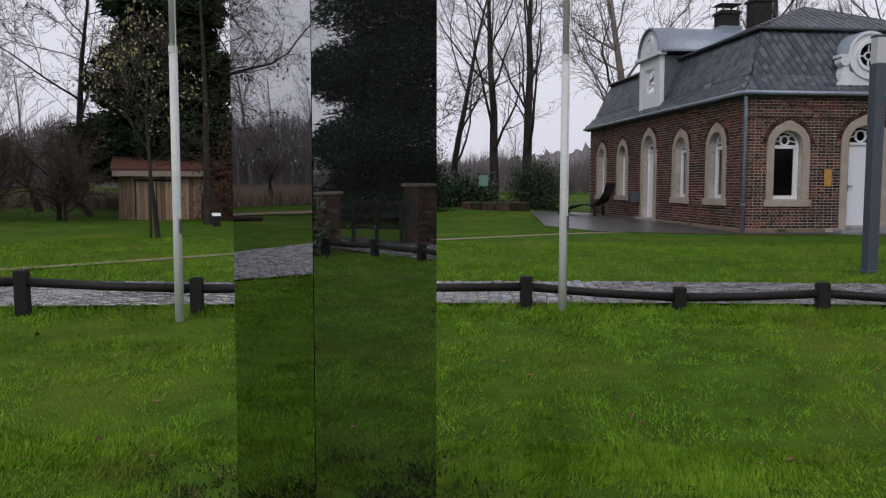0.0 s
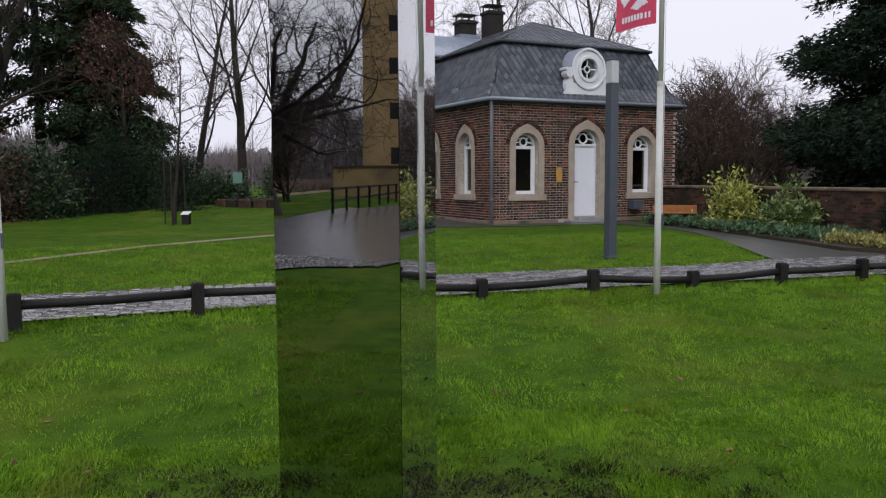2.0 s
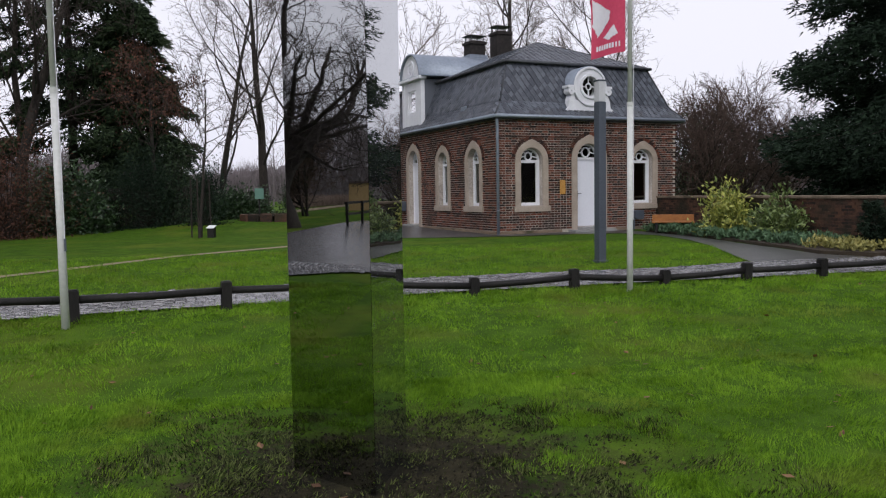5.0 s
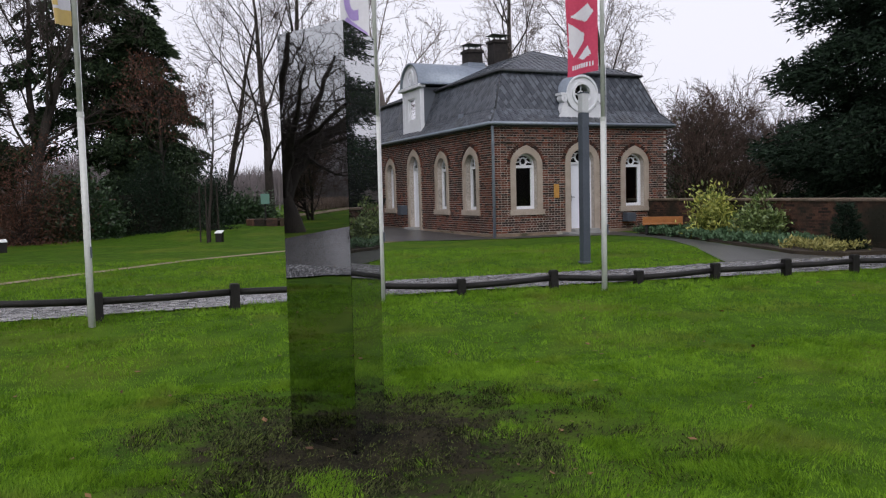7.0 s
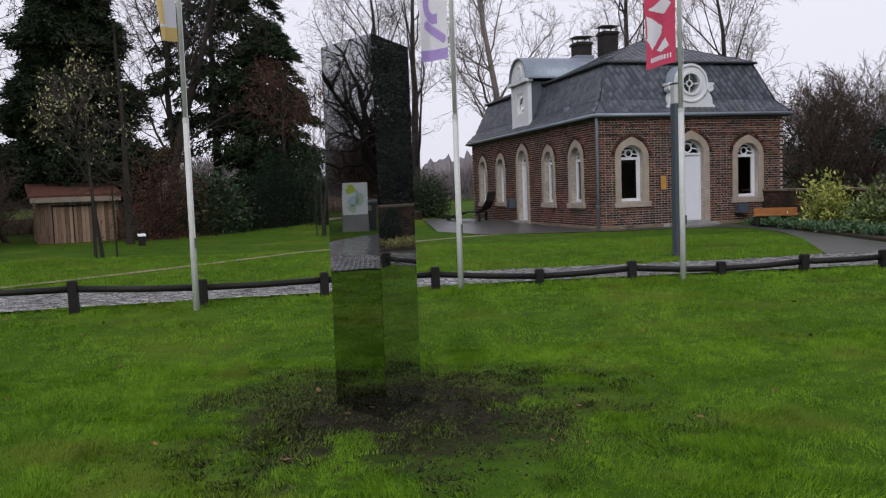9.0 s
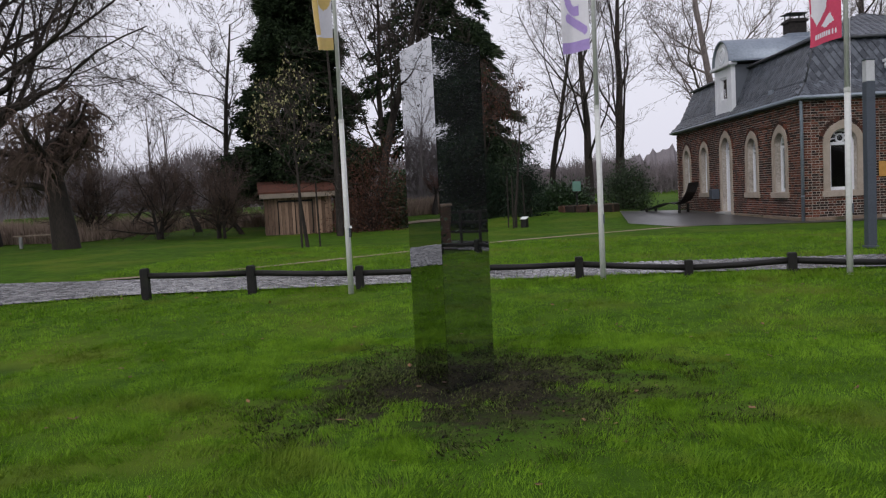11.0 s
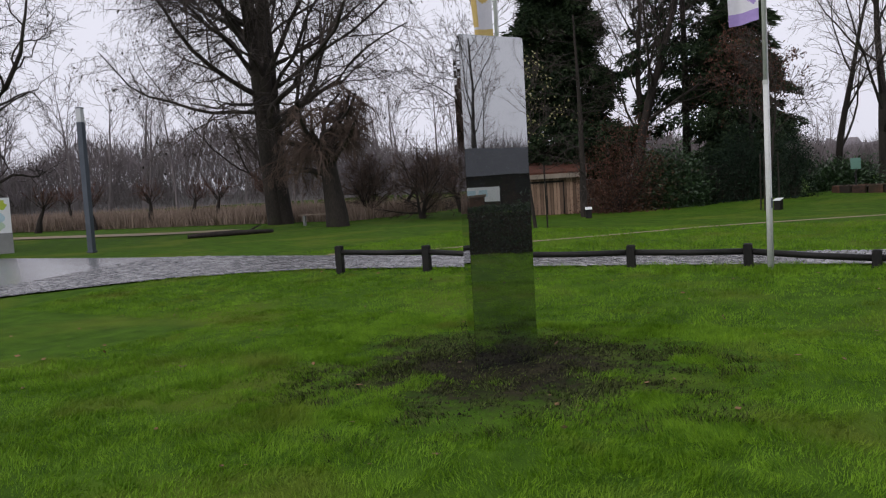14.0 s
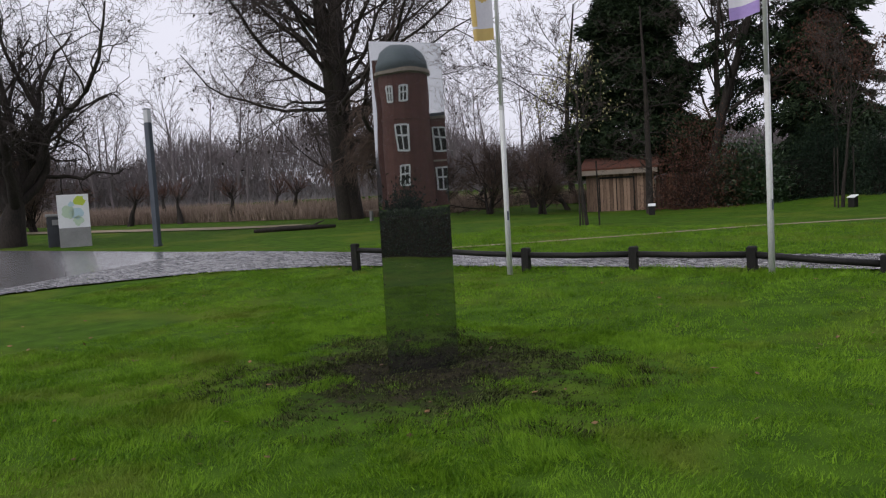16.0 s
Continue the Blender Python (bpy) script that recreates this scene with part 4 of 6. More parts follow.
for a, b in ((over[0], ridge[0]), (over[1], ridge[0]), (over[2], ridge[1]), (over[3], ridge[1]), (ridge[0], ridge[1]), (upper[0], mid[0]), (mid[0], lower[0]), (upper[1], mid[1]), (mid[1], lower[1])):
    g.tube([a, b], [0.035, 0.035], 6)
part("ridge_lead", g, LEAD, roof, "dark lead ridge strip", smooth=True)
g = Geo()
for a, b in zip(lower, lower[1:] + lower[:1]):
    a, b = Vector(a), Vector(b)
    g.tube([a - Vector((0, 0, 0.03)), b - Vector((0, 0, 0.03))], [0.06, 0.06], 8)
part("gutter", g, ZINC, house, "grey zinc gutter", smooth=True)
part("eaves_board", Geo().box(-0.15, -0.15, EAVE - 0.06, HW + 0.15, HL + 0.15, EAVE + 0.03), LEAD, house)
g = Geo()
g.tube([(-0.1, -0.1, EAVE), (-0.09, -0.09, EAVE - 0.15), (-0.07, -0.07, EAVE - 0.3), (-0.07, -0.07, -0.1)], [0.05] * 4, 10)
for z in (0.8, 2.0, 3.1):
    g.lathe(-0.07, -0.07, [(0.058, z), (0.058, z + 0.04)], 10)
part("downpipe", g, ZINC, house, "grey zinc downpipe at the corner", smooth=True)

# chimneys
for cx, cy, top in ((2.78, 7.0, 7.42), (4.08, 7.2, 7.92)):
    c = part("chimney", Geo().box(cx - 0.33, cy - 0.3, 6.0, cx + 0.33, cy + 0.3, top), CHIMNEY, house, bevel=0.015)
    g = Geo().box(cx - 0.38, cy - 0.35, top - 0.14, cx + 0.38, cy + 0.35, top - 0.04)
    part("corbel", g, CHIMNEY, c, bevel=0.01)
    g = Geo()
    for sx in (-0.27, 0.27):
        for sy in (-0.24, 0.24):
            g.box(cx + sx - 0.02, cy + sy - 0.02, top, cx + sx + 0.02, cy + sy + 0.02, top + 0.2)
    g.add([(cx - 0.42, cy - 0.38, top + 0.2), (cx + 0.42, cy - 0.38, top + 0.2), (cx + 0.42, cy + 0.38, top + 0.2), (cx - 0.42, cy + 0.38, top + 0.2), (cx, cy, top + 0.27)],
          [(0, 1, 4), (1, 2, 4), (2, 3, 4), (3, 0, 4), (3, 2, 1, 0)])
    part("rain_cap", g, LEAD, c, "dark metal rain cap")
    part("flashing", Geo().box(cx - 0.4, cy - 0.37, 6.5, cx + 0.4, cy + 0.37, 6.86), ZINC, c)


def round_dormer():
    """White bull's-eye dormer on the front slope."""
    c, zc = 3.37, 4.78
    d = part("round_dormer", join(ring(c, zc, 0.475, 0.155, -0.06, 0.25, FRONT_M, 32)), WHITE, house, "white bull's-eye dormer with a round window", bevel=0.012)
    part("moulding", join(ring(c, zc, 0.36, 0.045, -0.12, -0.06, FRONT_M, 32), ring(c, zc, 0.6, 0.035, -0.11, -0.06, FRONT_M, 32)), WHITE, d, bevel=0.01)
    g = Geo()
    prof = [(-0.92, 3.86), (0.92, 3.86), (0.92, 4.02), (0.82, 4.1), (0.8, 4.3), (0.7, 4.5), (0.62, 4.55), (0.55, 4.34), (0, 4.2), (-0.55, 4.34), (-0.62, 4.55), (-0.7, 4.5), (-0.8, 4.3), (-0.82, 4.1), (-0.92, 4.02)]
    k = len(prof)
    g.add([(c + x, y, z) for y in (-0.05, 0.3) for x, z in prof], [tuple(range(k)), tuple(range(2 * k - 1, k - 1, -1))] + [(i, (i + 1) % k, k + (i + 1) % k, k + i) for i in range(k)])
    part("scroll_base", g, WHITE, d, bevel=0.01)
    for s in (-1, 1):
        g = Geo()
        g.add(ring(c + s * 0.72, 4.62, 0.07, 0.05, -0.1, 0.2, FRONT_M).v, ring(0, 0, 0.07, 0.05, 0, 1, FRONT_M).f)
        g.box(c + s * 0.72 - 0.14, -0.1, 4.72, c + s * 0.72 + 0.14, 0.25, 4.8)
        part("volute", g, WHITE, d)
    part("tracery", join(ring(c, zc, 0.1, 0.02, 0.0, 0.05, FRONT_M), *[rod((c + 0.11 * math.cos(a), zc + 0.11 * math.sin(a)), (c + 0.33 * math.cos(a), zc + 0.33 * math.sin(a)), 0.018, 0.0, 0.05, FRONT_M)
                                                                        for a in (0, math.pi / 2, math.pi, 3 * math.pi / 2)]), WHITE, d)
    p = part("pane", pane([(c + 0.34 * math.cos(a), zc + 0.34 * math.sin(a)) for a in (2 * math.pi * k / 24 for k in range(24))], 0.03, FRONT_M), GLASS, d)
    p.visible_shadow = False
    # Near-black disc painted as the shade behind the round pane.
    part("backing", pane([(c + 0.4 * math.cos(a), zc + 0.4 * math.sin(a)) for a in (2 * math.pi * k / 24 for k in range(24))], 0.24, FRONT_M), INNERSHADE, d)
    g = Geo()
    n = 14
    arc = [(c - 0.66 * math.cos(math.pi * (k / n * 1.2 - 0.1)), zc + 0.66 * math.sin(math.pi * (k / n * 1.2 - 0.1))) for k in range(n + 1)]
    g.add([(x, y, z) for y in (-0.08, 1.3) for x, z in arc] + [(c + (x - c) * 0.95, y, zc + (z - zc) * 0.95) for y in (-0.08, 1.3) for x, z in arc],
          [f for k in range(n) for f in ((k, k + 1, n + 2 + k, n + 1 + k), (2 * n + 2 + k, 3 * n + 3 + k, 3 * n + 4 + k, 2 * n + 3 + k), (k, 2 * n + 2 + k, 2 * n + 3 + k, k + 1))])
    part("barrel_roof", g, ZINC, d, "grey zinc barrel roof", smooth=True)


round_dormer()


def flank_dormer():
    """Tall white dormer over the side door, with a zinc barrel roof running back."""
    c, w = 6.85, 0.82
    m = FLANK_M
    d = part("dormer", rod((c - w, 4.15), (c + w, 4.15), 0.3, -0.045, 0.1, m), WHITE, house, "tall white dormer with a curved zinc roof")
    for x in (c - w, c + w):
        part("pilaster", rod((x, 3.78), (x, 5.72), 0.12, -0.06, 0.1, m), WHITE, d)
    part("lintel", rod((c - w, 5.5), (c + w, 5.5), 0.16, -0.045, 0.1, m), WHITE, d)
    for x in (c - 0.55, c + 0.55):
        part("jamb", rod((x, 4.4), (x, 5.4), 0.17, -0.04, 0.1, m), WHITE, d)
    part("frame", join(rod((c - 0.36, 4.48), (c + 0.36, 4.48), 0.04, -0.01, 0.05, m), rod((c - 0.36, 5.31), (c + 0.36, 5.31), 0.04, -0.01, 0.05, m),
                       rod((c - 0.34, 4.5), (c - 0.34, 5.3), 0.035, -0.01, 0.05, m), rod((c + 0.34, 4.5), (c + 0.34, 5.3), 0.035, -0.01, 0.05, m)), WHITE, d)
    p = part("pane", pane([(c - 0.36, 4.46), (c + 0.36, 4.46), (c + 0.36, 5.34), (c - 0.36, 5.34)], 0.03, m), GLASS, d)
    p.visible_shadow = False
    part("blind", pane([(c - 0.36, 4.46), (c + 0.36, 4.46), (c + 0.36, 5.34), (c - 0.36, 5.34)], 0.08, m), BLIND, d)
    part("cornice", Geo().box(c - w - 0.28, -0.2, 5.68, c + w + 0.28, 0.12, 5.8, m), WHITE, d, bevel=0.02)
    for s in (-1, 1):
        part("cheek", Geo().box(c + s * w - 0.06, 0.1, 4.0, c + s * w + 0.06, 1.6, 5.7, m), SLATE, d)
    n = 14
    arc = [(c - 0.92 * math.cos(math.pi * k / n), 5.8 + 0.86 * math.sin(math.pi * k / n)) for k in range(n + 1)]
    part("pediment", Geo().add([m @ Vector((x, y, z)) for y in (-0.05, 0.05) for x, z in arc], [tuple(range(n + 1)), tuple(range(2 * n + 1, n, -1))] + [(k, k + 1, n + 2 + k, n + 1 + k) for k in range(n)]), WHITE, d)
    part("roundel", join(ring(c, 6.16, 0.26, 0.06, -0.1, -0.05, m), ring(c, 6.16, 0.1, 0.05, -0.09, -0.05, m)), WHITE, d)
    arc2 = [(c - 1.0 * math.cos(math.pi * k / n), 5.8 + 0.94 * math.sin(math.pi * k / n)) for k in range(n + 1)]
    part("barrel_roof", Geo().add([m @ Vector((x, y, z)) for y in (-0.14, 3.3) for line in (arc, arc2) for x, z in line],
                                  [f for k in range(n) for f in ((n + 1 + k, n + 2 + k, 3 * n + 4 + k, 3 * n + 3 + k), (k, 2 * n + 2 + k, 2 * n + 3 + k, k + 1), (k, k + 1, n + 2 + k, n + 1 + k))]), ZINC, d, "grey zinc barrel roof", smooth=True)
    part("roof_skirt", Geo().box(c - 1.25, -0.1, 5.78, c + 1.25, 2.6, 5.84, m), ZINC, d)


flank_dormer()
part("wall_plaque", Geo().box(2.21, -0.06, 1.3, 2.42, -0.032, 1.76), PLAQUE, house, "amber wooden notice plate", bevel=0.012)
part("letter_box", Geo().box(5.0, -0.34, 0.42, 5.36, -0.04, 0.72), LAMPGREY, house, "grey metal box under the window", bevel=0.02)
part("letter_box", Geo().box(-0.34, 7.62, 0.7, -0.04, 8.0, 1.1), LAMPGREY, house, "grey metal letter box beside the side door", bevel=0.02)
part("roof_vent", Geo().box(0.1, 2.5, EAVE + 0.42, 0.32, 2.85, EAVE + 0.6), ZINC, house, bevel=0.02)

# ---------------------------------------------------------------- trees and shrubs

OAK = dict(steps=(4, 13, 9, 5, 3), kids=(12, 11, 9, 6), lift=(0.02, 0.11, 0.07, 0.03, 0.0), wander=(0.1, 0.20, 0.33, 0.36, 0.3), angle=((22, 60), (35, 75), (35, 80), (30, 75)), ratio=(3.7, 0.46, 0.5, 0.5), thin=(0.62, 0.5, 0.42, 0.5), least=0.009, **{"from": (0.42, 0.15, 0.12, 0.1)})
HANG = dict(steps=(9, 9, 6, 4, 3), kids=(15, 12, 10, 5), lift=(0.02, 0.045, 0.0, -0.14, -0.25), angle=((50, 88), (30, 65), (35, 80), (30, 80)), wander=(0.025, 0.17, 0.22, 0.22, 0.18), ratio=(0.66, 0.48, 0.42, 0.5), thin=(0.36, 0.45, 0.42, 0.5), least=0.0085, **{"from": (0.24, 0.15, 0.12, 0.1)})
SLIM = dict(kids=(14, 10, 7, 4), lift=(0.02, 0.10, 0.05, 0.02, 0.0), angle=((25, 55), (25, 55), (25, 60), (25, 60)), ratio=(0.55, 0.5, 0.45, 0.5), thin=(0.38, 0.45, 0.5, 0.5), least=0.013, **{"from": (0.18, 0.15, 0.15, 0.1)})
AIRY = dict(SLIM, kids=(11, 8, 6, 4), least=0.009)
YOUNG = dict(kids=(13, 8, 5), steps=(6, 5, 4, 3), lift=(0.0, 0.06, 0.02, 0.0), wander=(0.05, 0.13, 0.16, 0.18), angle=((35, 70), (25, 60), (25, 60)), ratio=(0.5, 0.5, 0.5), thin=(0.45, 0.5, 0.5), **{"from": (0.45, 0.2, 0.15)})

bare_tree("oak_tree", (-25.6, 8.9), 2.7, 0.62, "old spreading bare oak with dark twisted limbs", 19, OAK, lean=(0.12, 0.05, 1), twig=OAKTWIG)
t, out, rng = bare_tree("plane_tree", (-23.0, 22.9), 16, 0.52, "tall bare many-stemmed tree with drooping twigs", 5, HANG, stems=4, twig=TWIG, splay=0.05)
tips = np.array([pts[-1] for pts, rad, level in out if level >= 3])
pick = tips[rng.integers(0, len(tips), 2600)] + rng.normal(0, 0.05, (2600, 3))
triangles("dry_leaves", leaves(rng, pick, np.tile((0, 0, -1.0), (2600, 1)), 0.17, 0.09, 0.4), BARK, t, "hanging dark dry leaves")
bare_tree("hanging_tree", (-17.9, 21.0), 3.9, 0.5, "squat bare tree with a curtain of hanging brown twigs", 8,
          dict(HANG, steps=(5, 7, 6, 5, 3), kids=(13, 11, 9, 5), ratio=(0.85, 0.5, 0.6, 0.6), thin=(0.45, 0.5, 0.42, 0.5), lift=(0, 0.02, -0.16, -0.34, -0.35), angle=((40, 85), (30, 70), (30, 70), (30, 80)), taper=0.55, **{"from": (0.55, 0.2, 0.15, 0.1)}), twig=BROWNTWIG)
for i, (x, y, h) in enumerate(((-17.6, 26.5, 2.6), (-21.5, 27.5, 2.3), (-15.0, 27.0, 2.2))):
    bare_tree("bare_shrub", (x, y), h, 0.09, "leafless brown shrub at the meadow edge", 160 + i, dict(kids=(14, 10, 8), steps=(5, 5, 3, 2), lift=(0, 0.06, 0.03, 0), wander=(0.12, 0.2, 0.2, 0.2), angle=((25, 70), (25, 60), (25, 60)), ratio=(0.8, 0.5, 0.5), thin=(0.5, 0.5, 0.5), least=0.009, **{"from": (0.08, 0.1, 0.1)}), twig=BROWNTWIG, stems=3, category="shrub")
bare_tree("bare_tree", (0.0, 39.7), 13, 0.26, "slim bare tree behind the shrubs", 11, AIRY, twig=TWIG)
bare_tree("bare_tree", (1.6, 40.0), 14, 0.28, "slim bare tree behind the shrubs", 12, AIRY, twig=TWIG)
bare_tree("bare_tree", (-2.2, 41.0), 11, 0.2, "slim bare tree behind the shrubs", 13, AIRY, twig=PALETWIG)
bare_tree("birch_tree", (7.5, 46.0), 17, 0.3, "tall pale bare birch behind the house", 14, dict(SLIM, kids=(18, 11, 7, 4), ratio=(0.42, 0.5, 0.45, 0.5)), bark=PALETWIG, twig=PALETWIG)
bare_tree("birch_tree", (16.0, 45.0), 16, 0.3, "tall pale bare tree behind the house", 15, dict(SLIM, kids=(18, 11, 7, 4), ratio=(0.42, 0.5, 0.45, 0.5)), twig=PALETWIG)
bare_tree("birch_tree", (22.0, 46.0), 15, 0.3, "tall pale bare tree behind the house", 16, SLIM, twig=PALETWIG)
bare_tree("bare_tree", (-30.5, 30.0), 2.6, 0.24, "bare tree at the meadow edge", 17, dict(OAK, kids=(7, 8, 6, 4)), twig=TWIG)
bare_tree("bare_tree", (-18.9, 36.0), 11, 0.2, "bare tree beside the conifers", 18, dict(SLIM, angle=((40, 75), (30, 60), (25, 50), (25, 60))), twig=TWIG)
bare_tree("bare_tree", (-15.5, 30.0), 1.1, 0.16, "low bare spreading tree at the meadow edge", 19, dict(OAK, kids=(8, 8, 6, 4)), lean=(-0.5, -0.2, 1), twig=TWIG)
bare_tree("bare_tree", (-9.9, 33.0), 13.5, 0.25, "tall forked bare tree between the conifers", 24, dict(SLIM, kids=(11, 9, 7, 4)), stems=2, twig=TWIG)
bare_tree("bare_tree", (-9.4, 25.9), 8.0, 0.15, "leafless conifer-like tree beside the shed", 20, dict(kids=(26, 7, 4), steps=(8, 5, 4, 3), lift=(0, -0.02, -0.04, 0), wander=(0.02, 0.1, 0.16, 0.2), angle=((70, 95), (30, 60), (30, 60)), ratio=(0.28, 0.5, 0.5), thin=(0.25, 0.5, 0.5), least=0.008, **{"from": (0.15, 0.2, 0.2)}), twig=TWIG)


def staked_tree(at, height, seed, label, leaf=None, count=0, lean=(0, 0, 1)):
    t, out, rng = bare_tree("young_tree", at, height, 0.062, label, seed, YOUNG, lean=lean, twig=TWIG)
    for w in (0.4, 2.5, 4.6):
        g = Geo()
        g.tube([(0.36 * math.cos(w), 0.36 * math.sin(w), -0.1), (0.33 * math.cos(w), 0.33 * math.sin(w), 1.9)], [0.026, 0.024], 7)
        part("stake", g, BARK, t, "rough wooden stake")
    if leaf:
        tips = np.array([pts[-1] for pts, rad, level in out if level >= 2])
        pick = tips[rng.integers(0, len(tips), count)] + rng.normal(0, 0.08, (count, 3))
        triangles("leaves", leaves(rng, pick, np.tile((0, 0, -1.0), (count, 1)), 0.1, 0.06, 0.7), leaf, t)
    return t


staked_tree((-2.4, 25.1), 5.0, 21, "young bare tree tied to three stakes")
staked_tree((-7.9, 18.6), 4.6, 22, "young magnolia with a few pale leaves and stakes", PALELEAF, 500)
t, out, rng = bare_tree("copper_tree", (-4.5, 33.2), 6.4, 0.13, "small tree holding dry brown leaves", 23, dict(YOUNG, kids=(14, 8, 5)), twig=BROWNTWIG)
tips = np.array([pts[-1] for pts, rad, level in out if level >= 2])
pick = tips[rng.integers(0, len(tips), 2600)] + rng.normal(0, 0.14, (2600, 3))
triangles("dry_leaves", leaves(rng, pick, np.tile((0, 0, -1.0), (2600, 1)), 0.13, 0.08, 0.7), BROWNLEAF, t, "dry red-brown leaves")

evergreen("conifer", (-14.1, 34.2), 16.5, 3.9, "tall dark green conifer behind the shed", 31, clumps=1500, each=110, shape=1.15, size=0.26, sigma=0.34, bare=0.1)
evergreen("pine_tree", (-8.2, 36.0), 18.0, 2.9, "tall dark pine with gaps between its limbs", 33, clumps=220, each=130, shape=0.3, droop=-0.9, bare=0.2, sigma=0.46, size=0.3)
evergreen("pine_tree", (-5.4, 35.4), 9.6, 2.3, "dark pine with drooping limbs", 34, clumps=240, each=120, shape=0.45, droop=-0.9, bare=0.14, sigma=0.42, size=0.28)
evergreen("pine_tree", (-6.9, 38.5), 16.0, 2.3, "tall dark pine with gaps between its limbs", 35, clumps=130, each=120, shape=0.35, droop=-0.9, bare=0.3, sigma=0.46, size=0.3)
evergreen("yew_tree", (22.2, 19.0), 15.0, 5.5, "huge dark yew behind the brick wall", 36, YEW, clumps=2800, each=110, shape=0.33, droop=-0.5, bare=0.03, size=0.2, sigma=0.3)
bush("clipped_yew", (-4.96, 32.6), (0.9, 0.9, 2.8), "dark clipped rounded yew", 41, YEW, n=12000, leaf=0.1, clumps=320, rough=0.02)
bush("rhododendron", (-7.6, 31.6), (1.35, 1.2, 2.2), "broad glossy green rhododendron", 42, LAUREL, n=8000, leaf=0.2, clumps=150)
bush("columnar_yew", (-2.4, 30.2), (0.36, 0.36, 2.3), "slim dark columnar yew", 43, YEW, n=5000, leaf=0.1, clumps=140, rough=0.04)
bush("laurel", (1.8, 34.5), (0.95, 0.9, 1.9), "dense dark laurel beside the terrace", 44, HEDGE, n=7000, leaf=0.13, clumps=160, rough=0.05)
bush("laurel", (-1.3, 35.5), (1.4, 1.0, 1.1), "low glossy green laurel", 45, LAUREL, n=5000, leaf=0.2, clumps=100)
bush("laurel", (-3.7, 33.8), (0.75, 0.7, 3.0), "dark narrow laurel in the conifers' shade", 46, HEDGE, n=5000, leaf=0.15, clumps=120)
bush("ivy_thicket", (17.6, 29.0), (1.5, 1.3, 4.2), "dark ivy-grown bush behind the wall", 51, HEDGE, n=6000, leaf=0.16, clumps=110, rough=0.1)
bush("brown_bush", (-9.2, 29.6), (1.5, 0.6, 3.4), "tall bush of dry copper leaves beside the shed", 47, BROWNLEAF, n=6500, leaf=0.12, clumps=110, rough=0.25)
bush("yellow_rhododendron", (12.25, 17.9), (0.66, 0.6, 1.08), "yellow-green rhododendron in the bed", 48, RHODO, n=2800, leaf=0.17, clumps=48, rough=0.22)
bush("rhododendron", (12.3, 15.8), (0.68, 0.55, 0.84), "pale green rhododendron in the bed", 49, GREENRHODO, n=2800, leaf=0.16, clumps=48, rough=0.22)
evergreen("dwarf_cypress", (12.1, 12.5), 1.05, 0.3, "small dark cone-shaped cypress by the wall", 50, YEW, clumps=160, each=40, shape=0.6, bare=0.03, size=0.08, droop=0.5, sigma=0.1)
for i, (x, y, w, h) in enumerate(((17.5, 27.5, 2.6, 4.0), (20.5, 29.0, 2.8, 4.6), (15.2, 31.0, 2.4, 3.6), (24.0, 31.0, 2.6, 3.8))):
    t, out, rng = bare_tree("thicket", (x, y), h, 0.1, "tall brown leafless thicket behind the wall", 60 + i, dict(kids=(16, 11, 8), steps=(5, 5, 3, 2), lift=(0, 0.08, 0.03, 0), wander=(0.1, 0.15, 0.18, 0.2), angle=((20, 60), (25, 55), (25, 60)), ratio=(0.75, 0.5, 0.5), thin=(0.5, 0.5, 0.5), least=0.01, **{"from": (0.05, 0.1, 0.1)}), twig=BROWNTWIG, stems=4, category="shrub")

# ---------------------------------------------------------------- garden wall, bed, gate, bench


def garden_wall():
    t = thing("garden_wall", pose(12.75, 16.0, 0.17), "old brick garden wall with a square end pier", "wall")
    part("wall_body", Geo().box(0.0, -4.4, -0.2, 0.26, 8.5, 1.12), OLDBRICK, t)
    part("coping", Geo().box(-0.05, -4.4, 1.12, 0.31, 8.5, 1.2), PLINTH, t, bevel=0.02)
    courses = Geo()
    rng = random.Random(31)
    z, row = -0.02, 0
    while z < 1.08:
        y = -4.98 + (0.11 if row % 2 else 0)
        while y < 8.3:
            if z < 1.2 and not -4.5 < y < -4.3:
                d = 0.125 if y < -4.4 else 0.005
                courses.box(-d - rng.uniform(0.002, 0.009), y, z, -d + 0.02, y + 0.205, z + 0.062)
            y += 0.222
        z += 0.077
        row += 1
    part("brickwork", courses, OLDBRICK, t, "weathered uneven bricks", kind="stuff")
    p = part("pier", Geo().box(-0.12, -5.0, -0.2, 0.42, -4.41, 1.28), OLDBRICK, t)
    part("cap", Geo().box(-0.16, -5.04, 1.28, 0.46, -4.37, 1.36), PLINTH, p, bevel=0.02)
    t = thing("gate_pier", pose(14.2, 9.55, 0.17, 0, 0, 20), "square brick gate pier", "pier")
    part("shaft", Geo().box(-0.25, -0.25, -0.2, 0.25, 0.25, 1.1), OLDBRICK, t)
    part("cap", Geo().box(-0.3, -0.3, 1.1, 0.3, 0.3, 1.18), PLINTH, t, bevel=0.02)
    t = thing("bridge_rail", pose(13.6, 10.2, 0.17, 0, 0, 128), "weathered wooden bridge rail between the piers", "railing")
    for x in (-0.85, -0.28, 0.28, 0.85):
        part("post", Geo().box(x - 0.04, -0.04, -0.2, x + 0.04, 0.04, 0.95), DARKWOOD, t, bevel=0.006)
    for z in (0.35, 0.62, 0.9):
        part("rail", Geo().box(-0.9, -0.075, z - 0.035, 0.9, -0.042, z + 0.035), DARKWOOD, t, bevel=0.006)


garden_wall()


